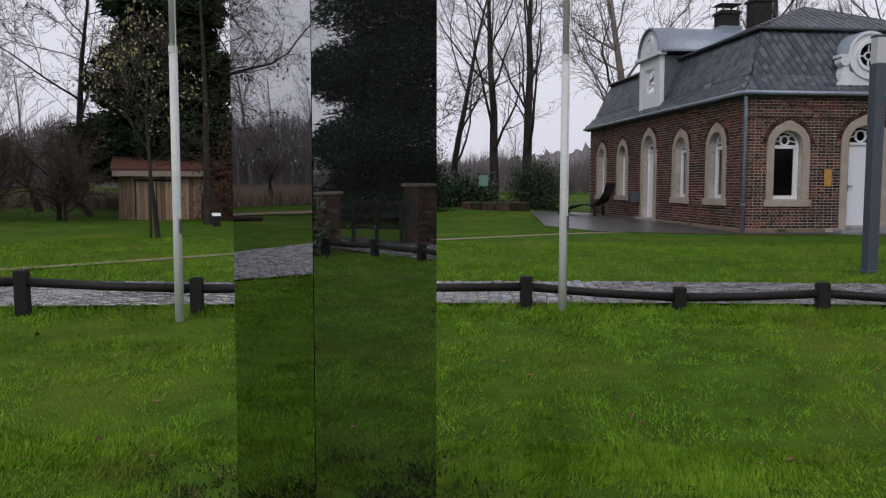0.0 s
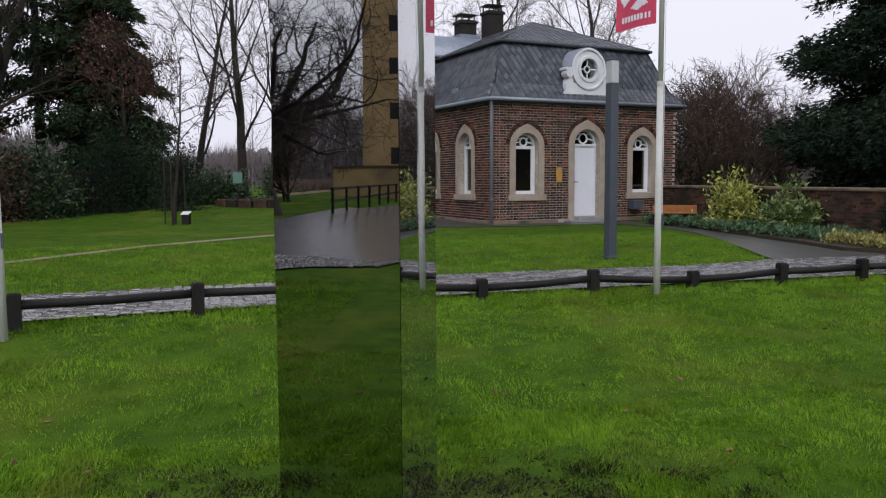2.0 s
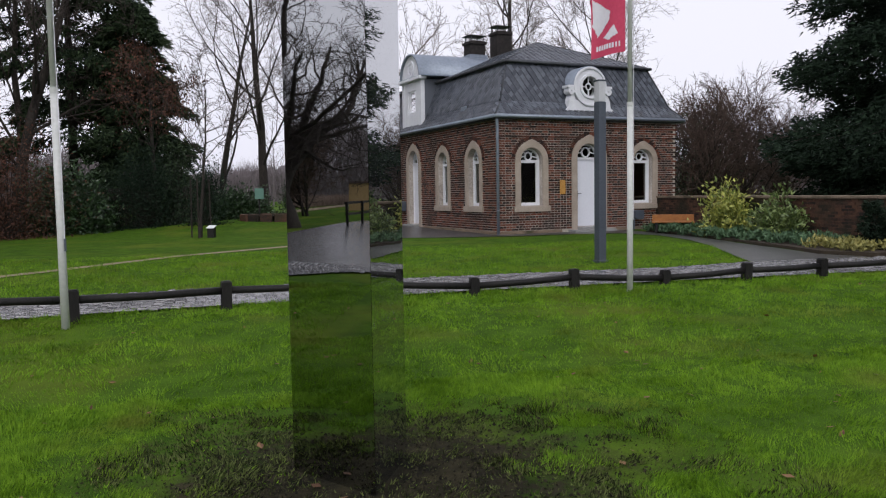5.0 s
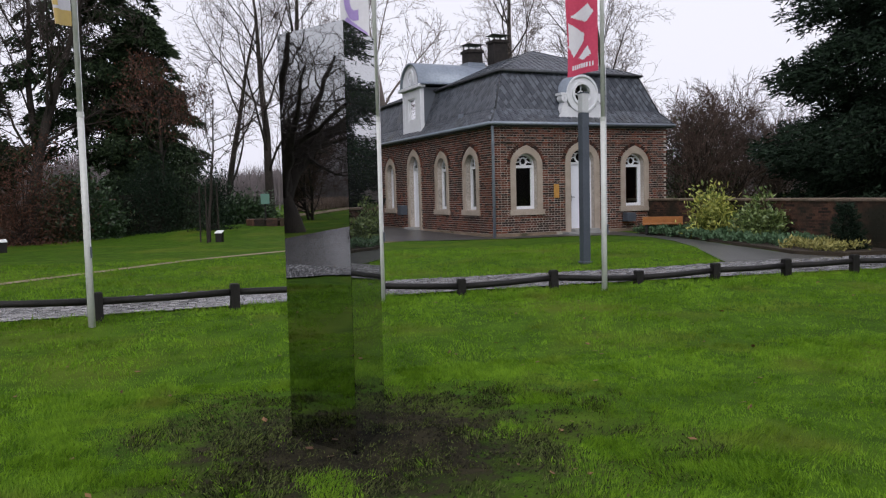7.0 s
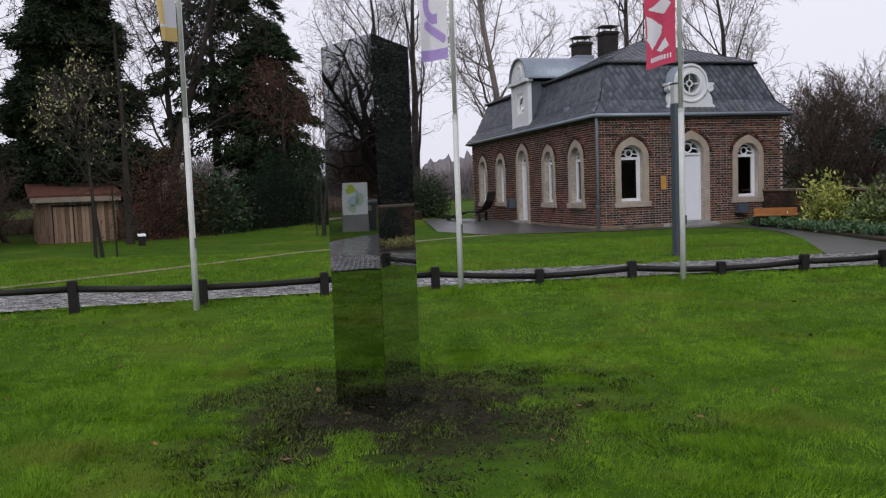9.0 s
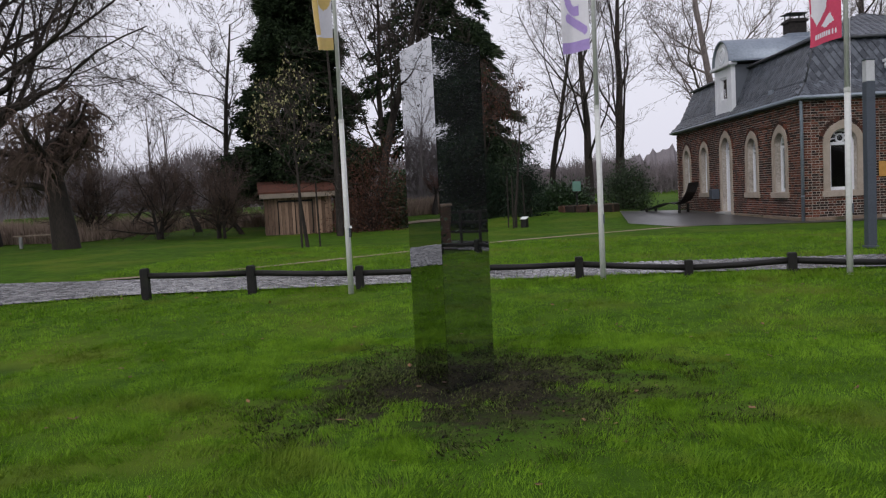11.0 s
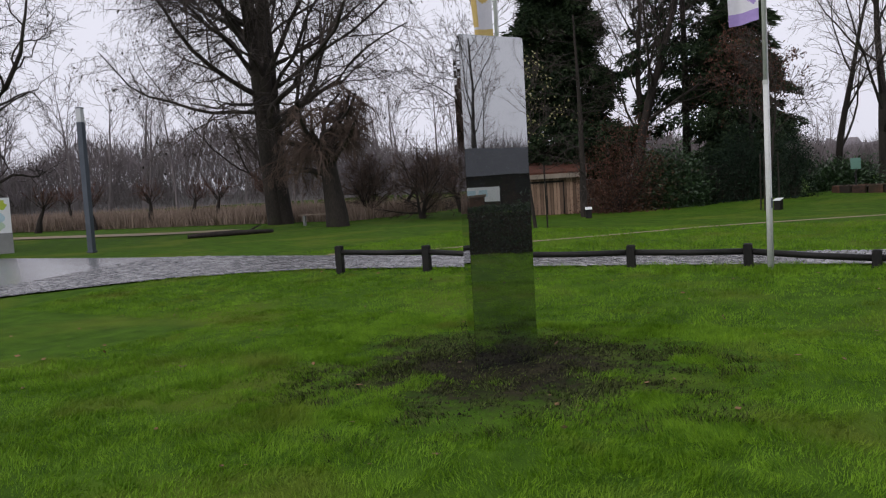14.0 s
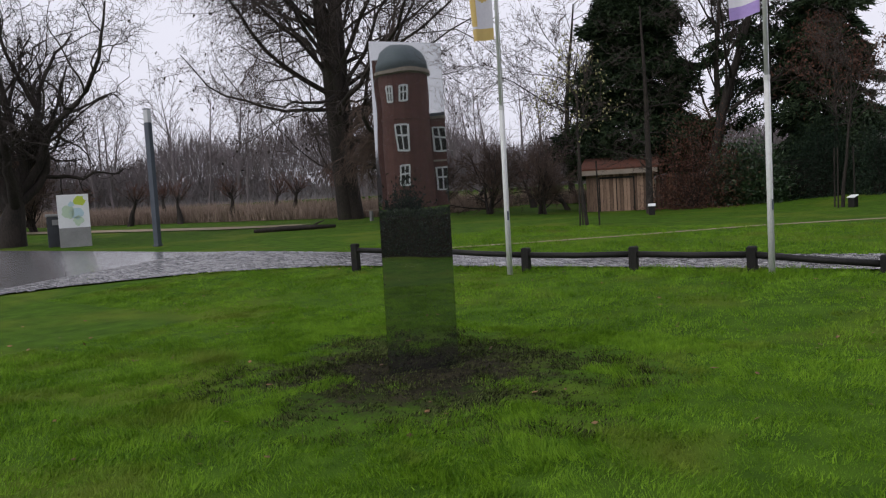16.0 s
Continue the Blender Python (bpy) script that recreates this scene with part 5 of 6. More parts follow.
def bed():
    g = Geo()
    edge = [(11.3, 11.6), (10.75, 12.5), (10.95, 13.7), (11.15, 15.4), (11.55, 18.4), (11.4, 21.2), (12.74, 21.6), (12.74, 11.6)]
    k = len(edge)
    g.add([(x, y, float(ground_z(x, y)) + z) for z in (-0.1, 0.07) for x, y in edge], [tuple(range(k, 2 * k))] + [(i, (i + 1) % k, k + (i + 1) % k, k + i) for i in range(k)])
    tagged(part("flower_bed", g, EARTH), "raised earth bed along the garden wall", "flower bed", kind="structure")
    rng = np.random.default_rng(5)

    def cover(name, n, x0, x1, y0, y1, material, label, size):
        p = np.stack([rng.uniform(x0, x1, n), rng.uniform(y0, y1, n), rng.uniform(0.0, 0.16, n)], 1)
        p[:, 0] += 0.05 * np.sin(p[:, 1] * 5)
        p[:, 2] += ground_z(p[:, 0], p[:, 1]) + 0.08 + 0.07 * np.sin(p[:, 0] * 7) * np.sin(p[:, 1] * 6)
        tagged(triangles(name, leaves(rng, p, np.tile((0, 0, 1.0), (n, 1)), size, size * 0.5, 0.9), material), label, "ground cover", kind="stuff")

    cover("ground_cover", 9000, 11.25, 12.6, 13.6, 21.2, COVER, "low green ground cover in the bed", 0.11)
    cover("yellow_ground_cover", 1500, 11.1, 12.2, 11.9, 13.5, YELLOWCOVER, "low yellow-leaved plants at the tip of the bed", 0.1)
    t = thing("garden_bench", pose(11.75, 20.15, float(ground_z(11.75, 20.15)) + 0.06, 0, 0, -28), "orange wooden bench beside the garden path", "bench")
    for x in (-0.5, 0.5):
        part("leg", Geo().box(x - 0.04, -0.22, -0.05, x + 0.04, 0.2, 0.28), DARKWOOD, t, bevel=0.008)
    for y in (-0.2, -0.06, 0.08):
        part("seat_slat", Geo().box(-0.62, y, 0.28, 0.62, y + 0.12, 0.32), ORANGEWOOD, t, bevel=0.006)
    part("backrest", Geo().box(-0.62, 0.2, 0.24, 0.62, 0.24, 0.52), ORANGEWOOD, t, bevel=0.006)


bed()


def lounger():
    """Curved slatted garden lounger beside the house, with a dark slatted fence behind."""
    t = thing("garden_lounger", pose(3.4, 30.8, float(ground_z(3.4, 30.8)), 0, 0, -25), "wet dark slatted wooden garden lounger", "bench")
    prof = [(-1.0, 0.12), (-0.6, 0.2), (-0.2, 0.34), (0.2, 0.4), (0.5, 0.34), (0.8, 0.5), (1.0, 0.85), (1.1, 1.2)]
    for (x0, z0), (x1, z1) in zip(prof, prof[1:]):
        for k in range(3):
            a, b = k / 3, (k + 0.8) / 3
            g = Geo()
            p, q = (x0 + (x1 - x0) * a, z0 + (z1 - z0) * a), (x0 + (x1 - x0) * b, z0 + (z1 - z0) * b)
            g.add([(x, y, z + d) for d in (0, 0.03) for (x, z), y in ((p, -0.6), (q, -0.6), (q, 0.6), (p, 0.6))], [(3, 2, 1, 0), (4, 5, 6, 7), (0, 1, 5, 4), (1, 2, 6, 5), (2, 3, 7, 6), (3, 0, 4, 7)])
            part("slat", g, DARKWOOD, t)
    for y in (-0.5, 0.5):
        part("leg", Geo().box(-0.8, y - 0.04, -0.05, -0.7, y + 0.04, 0.16), DARKWOOD, t)
        part("leg", Geo().box(0.6, y - 0.04, -0.05, 0.7, y + 0.04, 0.36), DARKWOOD, t)


lounger()

# ---------------------------------------------------------------- shed and fence panels


def shed():
    m = pose(-13.83, 28.8, float(ground_z(-12.8, 29.3)), 0, 0, 25)
    t = thing("garden_shed", m, "weathered timber shed with a leaf-covered roof", "shed")
    w, dp, h = 2.95, 2.4, 1.6
    part("shell", Geo().box(0.03, 0.03, -0.1, w - 0.03, dp, h), INNERSHADE, t)
    rng = random.Random(9)
    x = 0.0
    while x < w - 0.05:
        b = rng.uniform(0.13, 0.17)
        part("board", Geo().box(x, -0.005 + rng.uniform(-0.004, 0.004), -0.05, min(x + b - 0.012, w), 0.028, h), SHEDWOOD, t)
        x += b
    for k in range(14):
        part("board", Geo().box(-0.005, 0.03 + k * 0.18, -0.05, 0.028, 0.03 + k * 0.18 + 0.165, h), SHEDWOOD, t)
    part("fascia", Geo().box(-0.2, -0.3, h, w + 0.15, -0.22, h + 0.22), SHEDTRIM, t, "pale weathered eaves board", bevel=0.01)
    g = Geo()
    g.add([(-0.25, -0.3, h + 0.21), (w + 0.2, -0.3, h + 0.21), (w + 0.2, dp + 0.2, h + 0.7), (-0.25, dp + 0.2, h + 0.7), (-0.25, -0.3, h + 0.29), (w + 0.2, -0.3, h + 0.29), (w + 0.2, dp + 0.2, h + 0.83), (-0.25, dp + 0.2, h + 0.83)],
          [(3, 2, 1, 0), (4, 5, 6, 7), (0, 1, 5, 4), (1, 2, 6, 5), (2, 3, 7, 6), (3, 0, 4, 7)])
    part("roof", g, SHEDROOF, t, "dark roof under fallen leaves")
    g = Geo()
    g.box(0.55, -0.035, 1.42, 2.1, -0.008, 1.5).box(0.55, -0.035, 0.0, 0.6, -0.008, 1.5).box(2.05, -0.035, 0.0, 2.1, -0.008, 1.5).box(1.3, -0.035, 0.0, 1.34, -0.008, 1.5)
    part("door_frame", g, DARKWOOD, t)


shed()


def screen(x, y, turn, length, tall, wood=BARK, label="dark weathered close-boarded garden fence"):
    t = thing("board_fence", pose(x, y, float(ground_z(x, y)), 0, 0, turn), label, "fence", "garden fences")
    k = int(length / 0.14)
    for i in range(k):
        part("board", Geo().box(i * 0.14, -0.012, -0.05, i * 0.14 + 0.128, 0.012, tall), wood, t)
    for z in (0.35, tall - 0.3):
        part("batten", Geo().box(0, 0.012, z, k * 0.14, 0.05, z + 0.08), wood, t)


screen(-11.1, 30.1, 25, 2.1, 1.45, RUSTWOOD, "red-brown boarded fence beside the shed")
for i in range(3):
    screen(-8.2 + i * 1.85, 32.6 + i * 0.35, 10, 1.82, 1.65)

# ---------------------------------------------------------------- things seen in the mirror and beyond


def hedge():
    rng = np.random.default_rng(6)
    a, b = np.array([10.75, 6.9]), np.array([12.9, -3.0])
    t = thing("clipped_hedge", pose(0, 0, 0), "dark clipped hedge at the lawn's edge", "hedge")
    d = unit(b - a)
    n = np.array([-d[1], d[0]])
    L, W, H = np.linalg.norm(b - a), 0.7, 0.98
    core = Geo()
    core.box(0.05, -W / 2 + 0.06, -0.1, L - 0.05, W / 2 - 0.06, H - 0.08, Matrix.Translation((a[0], a[1], 0.05)) @ Matrix.Rotation(math.atan2(d[1], d[0]), 4, "Z"))
    part("core", core, EARTH, t)
    k = 26000
    s = rng.uniform(0, L, k)
    face = rng.random(k)
    w = np.where(face < 0.4, -W / 2, np.where(face < 0.55, W / 2, rng.uniform(-W / 2, W / 2, k))) + rng.normal(0, 0.03, k)
    z = np.where(face < 0.55, rng.uniform(0, H, k), H + rng.normal(0, 0.03, k))
    p = np.stack([a[0] + d[0] * s + n[0] * w, a[1] + d[1] * s + n[1] * w, z + 0.05], 1)
    out = np.stack([n[0] * np.sign(w), n[1] * np.sign(w), np.where(face < 0.55, 0.2, 1.0)], 1)
    triangles("foliage", leaves(rng, p, out, 0.07, 0.04, 0.7), HEDGE, t)


hedge()
bush("yew_bush", (13.7, 1.3), (0.6, 0.6, 1.35), "dark yew bush behind the hedge", 72, YEW, n=5000, leaf=0.12, clumps=110)
bush("rhododendron", (12.3, 6.9), (1.2, 1.2, 1.7), "dark green rhododendron behind the hedge", 71, LAUREL, n=4000, leaf=0.18, clumps=90)


def castle():
    t = thing("castle", pose(69.6, -2.6, 0.2, 0, 0, 0), "red brick castle with a round tower and copper dome", "castle")
    g = Geo()
    g.lathe(0, 0, [(2.45, -0.5), (2.45, 8.2), (2.55, 8.2), (2.55, 8.45), (2.42, 8.45), (2.42, 12.4)], 28)
    tower = part("tower", g, CASTLEBRICK, t, smooth=False)
    g = Geo()
    g.lathe(0, 0, [(2.42, 12.4), (2.75, 12.5), (2.75, 12.8), (2.5, 12.8)], 28)
    part("cornice", g, STONE, tower)
    g = Geo()
    g.lathe(0, 0, [(2.6, 12.8), (2.5, 13.6), (2.1, 14.5), (1.3, 15.1), (0.1, 15.3)], 28)
    part("dome", g, COPPER, tower, "weathered green copper dome", smooth=True)
    part("range_wall", Geo().box(0.5, 1.2, -0.5, 9, 5.0, 8.6), CASTLEBRICK, t)
    part("range_wall", Geo().box(0.8, -3.0, -0.5, 9, 1.0, 14.2), CASTLEBRICK, t)
    part("range_roof", Geo().box(0.2, 1.0, 8.6, 9.3, 5.2, 8.9), SLATE, t)

    def cross_window(x, y, z, ang, w=0.95, h=1.9):
        m = pose(x, y, z, 0, 0, ang)
        # Near-black slab in place of the unlit room behind the opening.
        win = part("window", Geo().box(-0.02, -w / 2, 0, 0.05, w / 2, h, m), INNERSHADE, t)
        g = Geo()
        for y0, y1, z0, z1 in ((-w / 2 - 0.16, -w / 2, -0.12, h + 0.12), (w / 2, w / 2 + 0.16, -0.12, h + 0.12), (-w / 2, w / 2, h, h + 0.16), (-w / 2, w / 2, -0.16, 0), (-0.06, 0.06, 0, h), (-w / 2, w / 2, h * 0.52, h * 0.6)):
            g.box(-0.1, y0, z0, -0.021, y1, z1, m)
        part("stone_frame", g, BOARDWHITE, win)

    for z, h, w in ((2.2, 1.6, 0.8), (5.3, 2.2, 1.0), (10.0, 1.2, 0.5)):
        for a in (-152, 176) if z > 9 else (-176,):
            cross_window(2.5 * math.cos(radians(a)), 2.5 * math.sin(radians(a)), z, a + 180, w, h)
    for y in (3.2, 4.4):
        for z in (1.6, 5.3):
            cross_window(0.48, y, z, 0)
    part("string_course", Geo().box(0.4, 2.5, 4.2, 0.499, 5.0, 4.4).box(0.4, 2.5, 8.3, 0.499, 5.0, 8.59), STONE, t)


castle()


def outbuilding():
    t = thing("outbuilding", pose(41, 11, 0.2, 0, 0, 0), "long low grey outbuilding with a tiled roof", "building")
    part("wall", Geo().box(0, -8.5, -0.3, 6, 9.5, 2.2), OLDBRICK, t)
    part("roof", Geo().add([(-0.4, -8.8, 2.15), (6.4, -8.8, 2.15), (6.4, 9.8, 2.15), (-0.4, 9.8, 2.15), (3, -8.8, 3.9), (3, 9.8, 3.9)], [(0, 3, 5, 4), (1, 4, 5, 2), (0, 4, 1), (3, 2, 5), (3, 0, 1, 2)]), LEAD, t)
    for y in (-6, -3, 0, 3, 6):
        part("window", Geo().box(-0.03, y - 0.5, 0.9, 0.05, y + 0.5, 1.9), INNERSHADE, t)
    pav = part("pavilion", Geo().box(-0.8, 2.9, -0.3, 2.0, 5.6, 3.9), CASTLEBRICK, t, "red brick pavilion with a stepped top")
    part("cornice", Geo().box(-0.92, 2.8, 2.9, -0.801, 5.7, 3.1).box(-0.92, 2.8, 3.9, 2.1, 5.7, 4.08), STONE, pav)
    part("chimney", Geo().box(0.1, 4.4, 4.08, 0.8, 5.1, 5.0), CASTLEBRICK, pav)
    for y in (3.6, 4.45):
        p = thing("hedge_pier", pose(15.1, y, 0), "square brick pier behind the hedge", "pier", "brick piers behind the hedge")
        part("shaft", Geo().box(-0.21, -0.21, -0.1, 0.21, 0.21, 1.3), OLDBRICK, p, bevel=0.01)
        part("cap", Geo().box(-0.25, -0.25, 1.3, 0.25, 0.25, 1.37), PLINTH, p, bevel=0.01)
    t = thing("notice_board", pose(18.6, 5.1, 0, 0, 0, 5), "white notice board behind the hedge", "sign")
    for y in (-0.7, 0.7):
        part("post", Geo().box(-0.04, y - 0.04, -0.1, 0.04, y + 0.04, 1.62), DARKWOOD, t)
    part("board", Geo().box(-0.07, -0.66, 1.08, -0.041, 0.66, 1.6), BOARDWHITE, t)
    for y, s in ((-0.35, 0.14), (0.05, 0.16)):
        part("print", Geo().box(-0.078, y - s, 1.25, -0.071, y + s, 1.5), SIGNBLUE, t)
    t = thing("notice_sign", pose(17.0, 3.95, 0, 0, 0, 5), "small white notice on a post", "sign")
    part("post", Geo().box(-0.03, -0.03, -0.1, 0.03, 0.03, 1.5), DARKWOOD, t)
    part("plate", Geo().box(-0.06, -0.15, 1.05, -0.031, 0.15, 1.55), BOARDWHITE, t)


outbuilding()


def ivy_tree(x, y, h, r, seed):
    rng = np.random.default_rng(seed)
    t, out, rng = bare_tree("ivy_tree", (x, y), h, r * 0.4, "tall bare tree wrapped in dark ivy", seed, dict(kids=(8, 8, 6, 3), **{"from": (0.45, 0.2, 0.15, 0.1)}))
    n = 26000
    z = rng.uniform(0, h * 0.85, n)
    w = rng.uniform(0, 2 * np.pi, n)
    q = r * (1 + 0.3 * np.sin(z * 1.3 + seed)) * rng.uniform(0.7, 1.05, n) * (1 - 0.35 * z / h)
    p = np.stack([np.cos(w) * q, np.sin(w) * q, z], 1)
    triangles("ivy", leaves(rng, p, np.stack([np.cos(w), np.sin(w), np.full(n, -0.2)], 1), 0.16, 0.11, 0.6), IVY, t)


ivy_tree(29.5, 3.3, 11.5, 0.95, 81)
for i, (x, y, h) in enumerate(((47, 9, 12), (50, 14, 13), (46, 18, 11), (52, 22, 13), (45, 3.5, 12), (55, 27, 14))):
    bare_tree("bare_tree", (x, y), h, 0.25, "bare tree behind the outbuilding", 90 + i, dict(SLIM, kids=(9, 8, 5, 3), least=0.012), twig=PALETWIG)


def west_side():
    for i, (x, y, h) in enumerate(((-38, 11.0, 3.8), (-42, 13.4, 4.2), (-38.5, 15.0, 3.6))):
        bare_tree("thicket", (x, y), h, 0.1, "tall brown leafless thicket behind the oak", 170 + i, dict(kids=(15, 10, 8), steps=(5, 5, 3, 2), lift=(0, 0.08, 0.03, 0), wander=(0.1, 0.18, 0.2, 0.2), angle=((20, 65), (25, 60), (25, 60)), ratio=(0.75, 0.5, 0.5), thin=(0.5, 0.5, 0.5), least=0.014, **{"from": (0.05, 0.1, 0.1)}), twig=BROWNTWIG, stems=4, category="shrub", splay=0.3)
    t = thing("bridge_railing", pose(-27.2, 6.8, float(ground_z(-27.2, 6.8)) - 0.02, 0, 0, 184.4), "long dark wooden bridge railing", "railing")
    for k in range(8):
        part("post", Geo().box(k * 2.6 - 0.05, -0.05, -0.2, k * 2.6 + 0.05, 0.05, 1.0), DARKWOOD, t)
    for z in (0.5, 0.95):
        part("rail", Geo().box(0, -0.09, z - 0.05, 18.2, -0.051, z + 0.05), DARKWOOD, t)
    t = thing("courtyard_wall", pose(-46, 3, 0.3), "ochre rendered courtyard wall", "wall")
    part("wall_body", Geo().box(0, -12, -0.4, 0.4, 6.7, 2.0), OCHRE, t)
    part("coping", Geo().box(-0.1, -12, 2.0, 0.5, 6.7, 2.12), TERRACOTTA, t)
    t = thing("gate_tower", pose(-62, 6.1, 0.3), "old brick gate tower beyond the bridge", "tower")
    part("shaft", Geo().box(-4, -4.2, -0.4, 0, 3.6, 21), OCHRE, t)
    for z in (2.5, 6, 9.5, 13, 16.5):
        for y in (-2, 1):
            part("window", Geo().box(-0.1, y - 0.4, z, 0.03, y + 0.4, z + 1.3), INNERSHADE, t)
    part("roof", Geo().add([(-4.4, -4.6, 21), (0.4, -4.6, 21), (0.4, 4.0, 21), (-4.4, 4.0, 21), (-2, -0.3, 25)], [(0, 1, 4), (1, 2, 4), (2, 3, 4), (3, 0, 4), (3, 2, 1, 0)]), TERRACOTTA, t)


west_side()


def small_things():
    t = thing("green_sign", pose(-0.4, 31.6, float(ground_z(-0.4, 31.6)), 0, 0, 5), "small green sign on a post among the shrubs", "sign")
    part("post", Geo().box(-0.03, -0.02, -0.1, 0.03, 0.02, 1.2), DARKWOOD, t)
    part("plate", Geo().box(-0.18, -0.045, 0.85, 0.18, -0.021, 1.28), SIGNTEAL, t, bevel=0.005)
    t = thing("fallen_log", pose(-19.0, 16.4, float(ground_z(-19.0, 16.4)), 0, 0, 48), "long dark fallen log on the grass", "log")
    g = Geo()
    g.tube([(-1.5, 0, 0.05), (-0.5, 0.12, 0.08), (0.6, 0.02, 0.08), (1.5, 0.2, 0.06)], [0.07, 0.1, 0.09, 0.06], 9)
    part("stem", g, BARK, t, smooth=True)
    g = Geo()
    g.tube([(0.6, 0.02, 0.1), (0.9, 0.3, 0.24), (1.1, 0.45, 0.3)], [0.04, 0.03, 0.015], 6)
    part("stub", g, BARK, t, smooth=True)
    t = thing("park_bench", pose(-19.8, 22.0, float(ground_z(-19.8, 22.0)), 0, 0, 35), "plain weathered park bench under the trees", "bench")
    for x in (-0.6, 0.6):
        part("leg", Geo().box(x - 0.05, -0.2, -0.1, x + 0.05, 0.2, 0.42), CONCRETE, t, bevel=0.01)
    for y in (-0.2, -0.05, 0.1):
        part("seat_slat", Geo().box(-0.85, y, 0.42, 0.85, y + 0.12, 0.46), PALEWOOD, t, bevel=0.006)
    t = thing("raised_bed", pose(0.1, 31.3, float(ground_z(0.1, 31.3))), "low round stone-edged bed", "flower bed")
    for k in range(14):
        a = 2 * math.pi * k / 14
        part("edging_stone", Geo().box(-0.24, -0.1, -0.1, 0.24, 0.1, 0.26, pose(1.2 * math.cos(a), 0.9 * math.sin(a), 0, 0, 0, math.degrees(a) + 90)), OLDBRICK, t, bevel=0.03)
    part("soil", Geo().add([(1.15 * math.cos(2 * math.pi * k / 14), 0.85 * math.sin(2 * math.pi * k / 14), 0.2) for k in range(14)], [tuple(range(14))]), EARTH, t)


small_things()

# ---------------------------------------------------------------- meadow: pollards, reeds, far woods

POLLARD = dict(kids=(16, 6, 3), steps=(4, 4, 3, 2), lift=(0, 0.15, 0.05, 0), wander=(0.12, 0.14, 0.15, 0.2), angle=((15, 70), (20, 45), (20, 45)), ratio=(0.95, 0.5, 0.5), thin=(0.25, 0.5, 0.5), least=0.01, **{"from": (0.75, 0.2, 0.2)})
for i, (x, y) in enumerate(((-31, 22), (-29, 24.5), (-33.5, 20.5), (-36, 19), (-39, 17.5), (-26.5, 26), (-41, 24), (-22, 31), (-18.5, 31.5), (-34, 27))):
    bare_tree("pollard_willow", (x, y), 1.6, 0.2, "pollarded willow with a head of reddish shoots", 110 + i, POLLARD, lean=(math.sin(i * 2.1) * 0.25, 0.1, 1), twig=REDTWIG, group="pollard willows along the meadow")


def reeds():
    rng = np.random.default_rng(7)
    n = 60000
    x = rng.uniform(-75, -8, n)
    y = rng.uniform(0, 1, n) ** 1.5 * 16 + 24 + np.clip((-x - 22) * -0.28, -12, 12) + np.where(x > -20, 9, 0)
    h = rng.uniform(0.7, 1.5, n)
    p = np.stack([x, y, ground_z(x, y)], 1)
    tagged(triangles("reeds", leaves(rng, p, np.tile((0, 0, 1.0), (n, 1)), 0.75, 0.05, 0.22, False), REED), "dry pinkish brown reed bed", "reeds", kind="stuff")


reeds()


def far_woods():
    rng = np.random.default_rng(8)
    kinds = []
    for s in range(4):
        out = []
        plan = {**PLAN, **dict(kids=(12, 7, 3), steps=(4, 3, 2, 1), lift=(0, 0.12, 0.05, 0), wander=(0.05, 0.12, 0.16, 0.2), angle=((20, 50), (20, 50), (20, 55)), ratio=(0.5, 0.5, 0.5), thin=(0.4, 0.5, 0.5), least=0.02, **{"from": (0.15, 0.15, 0.1)})}
        grow(out, np.random.default_rng(200 + s), np.zeros(3), np.array([0, 0, 1.0]), 1.0 * 11, 0.16, 0, plan)
        g = branch_mesh(out, (0, 1, 2, 3), (4, 3, 3, 3))
        tri = []
        for f in g.f:
            tri.append(f[:3])
            if len(f) > 3:
                tri.append((f[0], f[2], f[3]))
        kinds.append(np.array(g.v)[np.array(tri)])
    parts = []
    for k in range(230):
        a = rng.uniform(0, 2 * np.pi)
        d = rng.uniform(62, 100)
        meadow = 118 < math.degrees(a) < 178
        if meadow or k % 4 == 0:
            x, y = d * math.cos(a), d * math.sin(a)
            s = rng.uniform(0.7, 1.1) * (1.0 if meadow else 0.62)
            w = rng.uniform(0, 6.28)
            rot = np.array([[math.cos(w), -math.sin(w), 0], [math.sin(w), math.cos(w), 0], [0, 0, 1]])
            parts.append(kinds[k % 4] @ rot.T * s * (1.1, 1.1, 1) + (x, y, float(ground_z(x, y)) - 0.2))
    # Both layers carry their haze in the twig colour.
    tagged(triangles("far_woods", np.concatenate(parts), FARTWIG), "leafless woods in the distance, coloured grey for haze", "woods", kind="stuff")
    n = 280000
    a = rng.uniform(0, 2 * np.pi, n)
    d = rng.uniform(85, 120, n)
    h = rng.uniform(0, 1, n) ** 0.8 * ((6.6 - 2.6 * smooth_step(2.1, 1.9, a)) + 1.6 * np.sin(a * 11) + 1.0 * np.sin(a * 37))
    p = np.stack([d * np.cos(a), d * np.sin(a), h + ground_z(d * np.cos(a), d * np.sin(a))], 1)
    tagged(triangles("far_thicket", leaves(rng, p, np.tile((0, 0, 1.0), (n, 1)), 2.2, 0.09, 0.35, False), FARTWIG), "band of distant thicket, coloured grey for haze", "woods", kind="stuff")


far_woods()


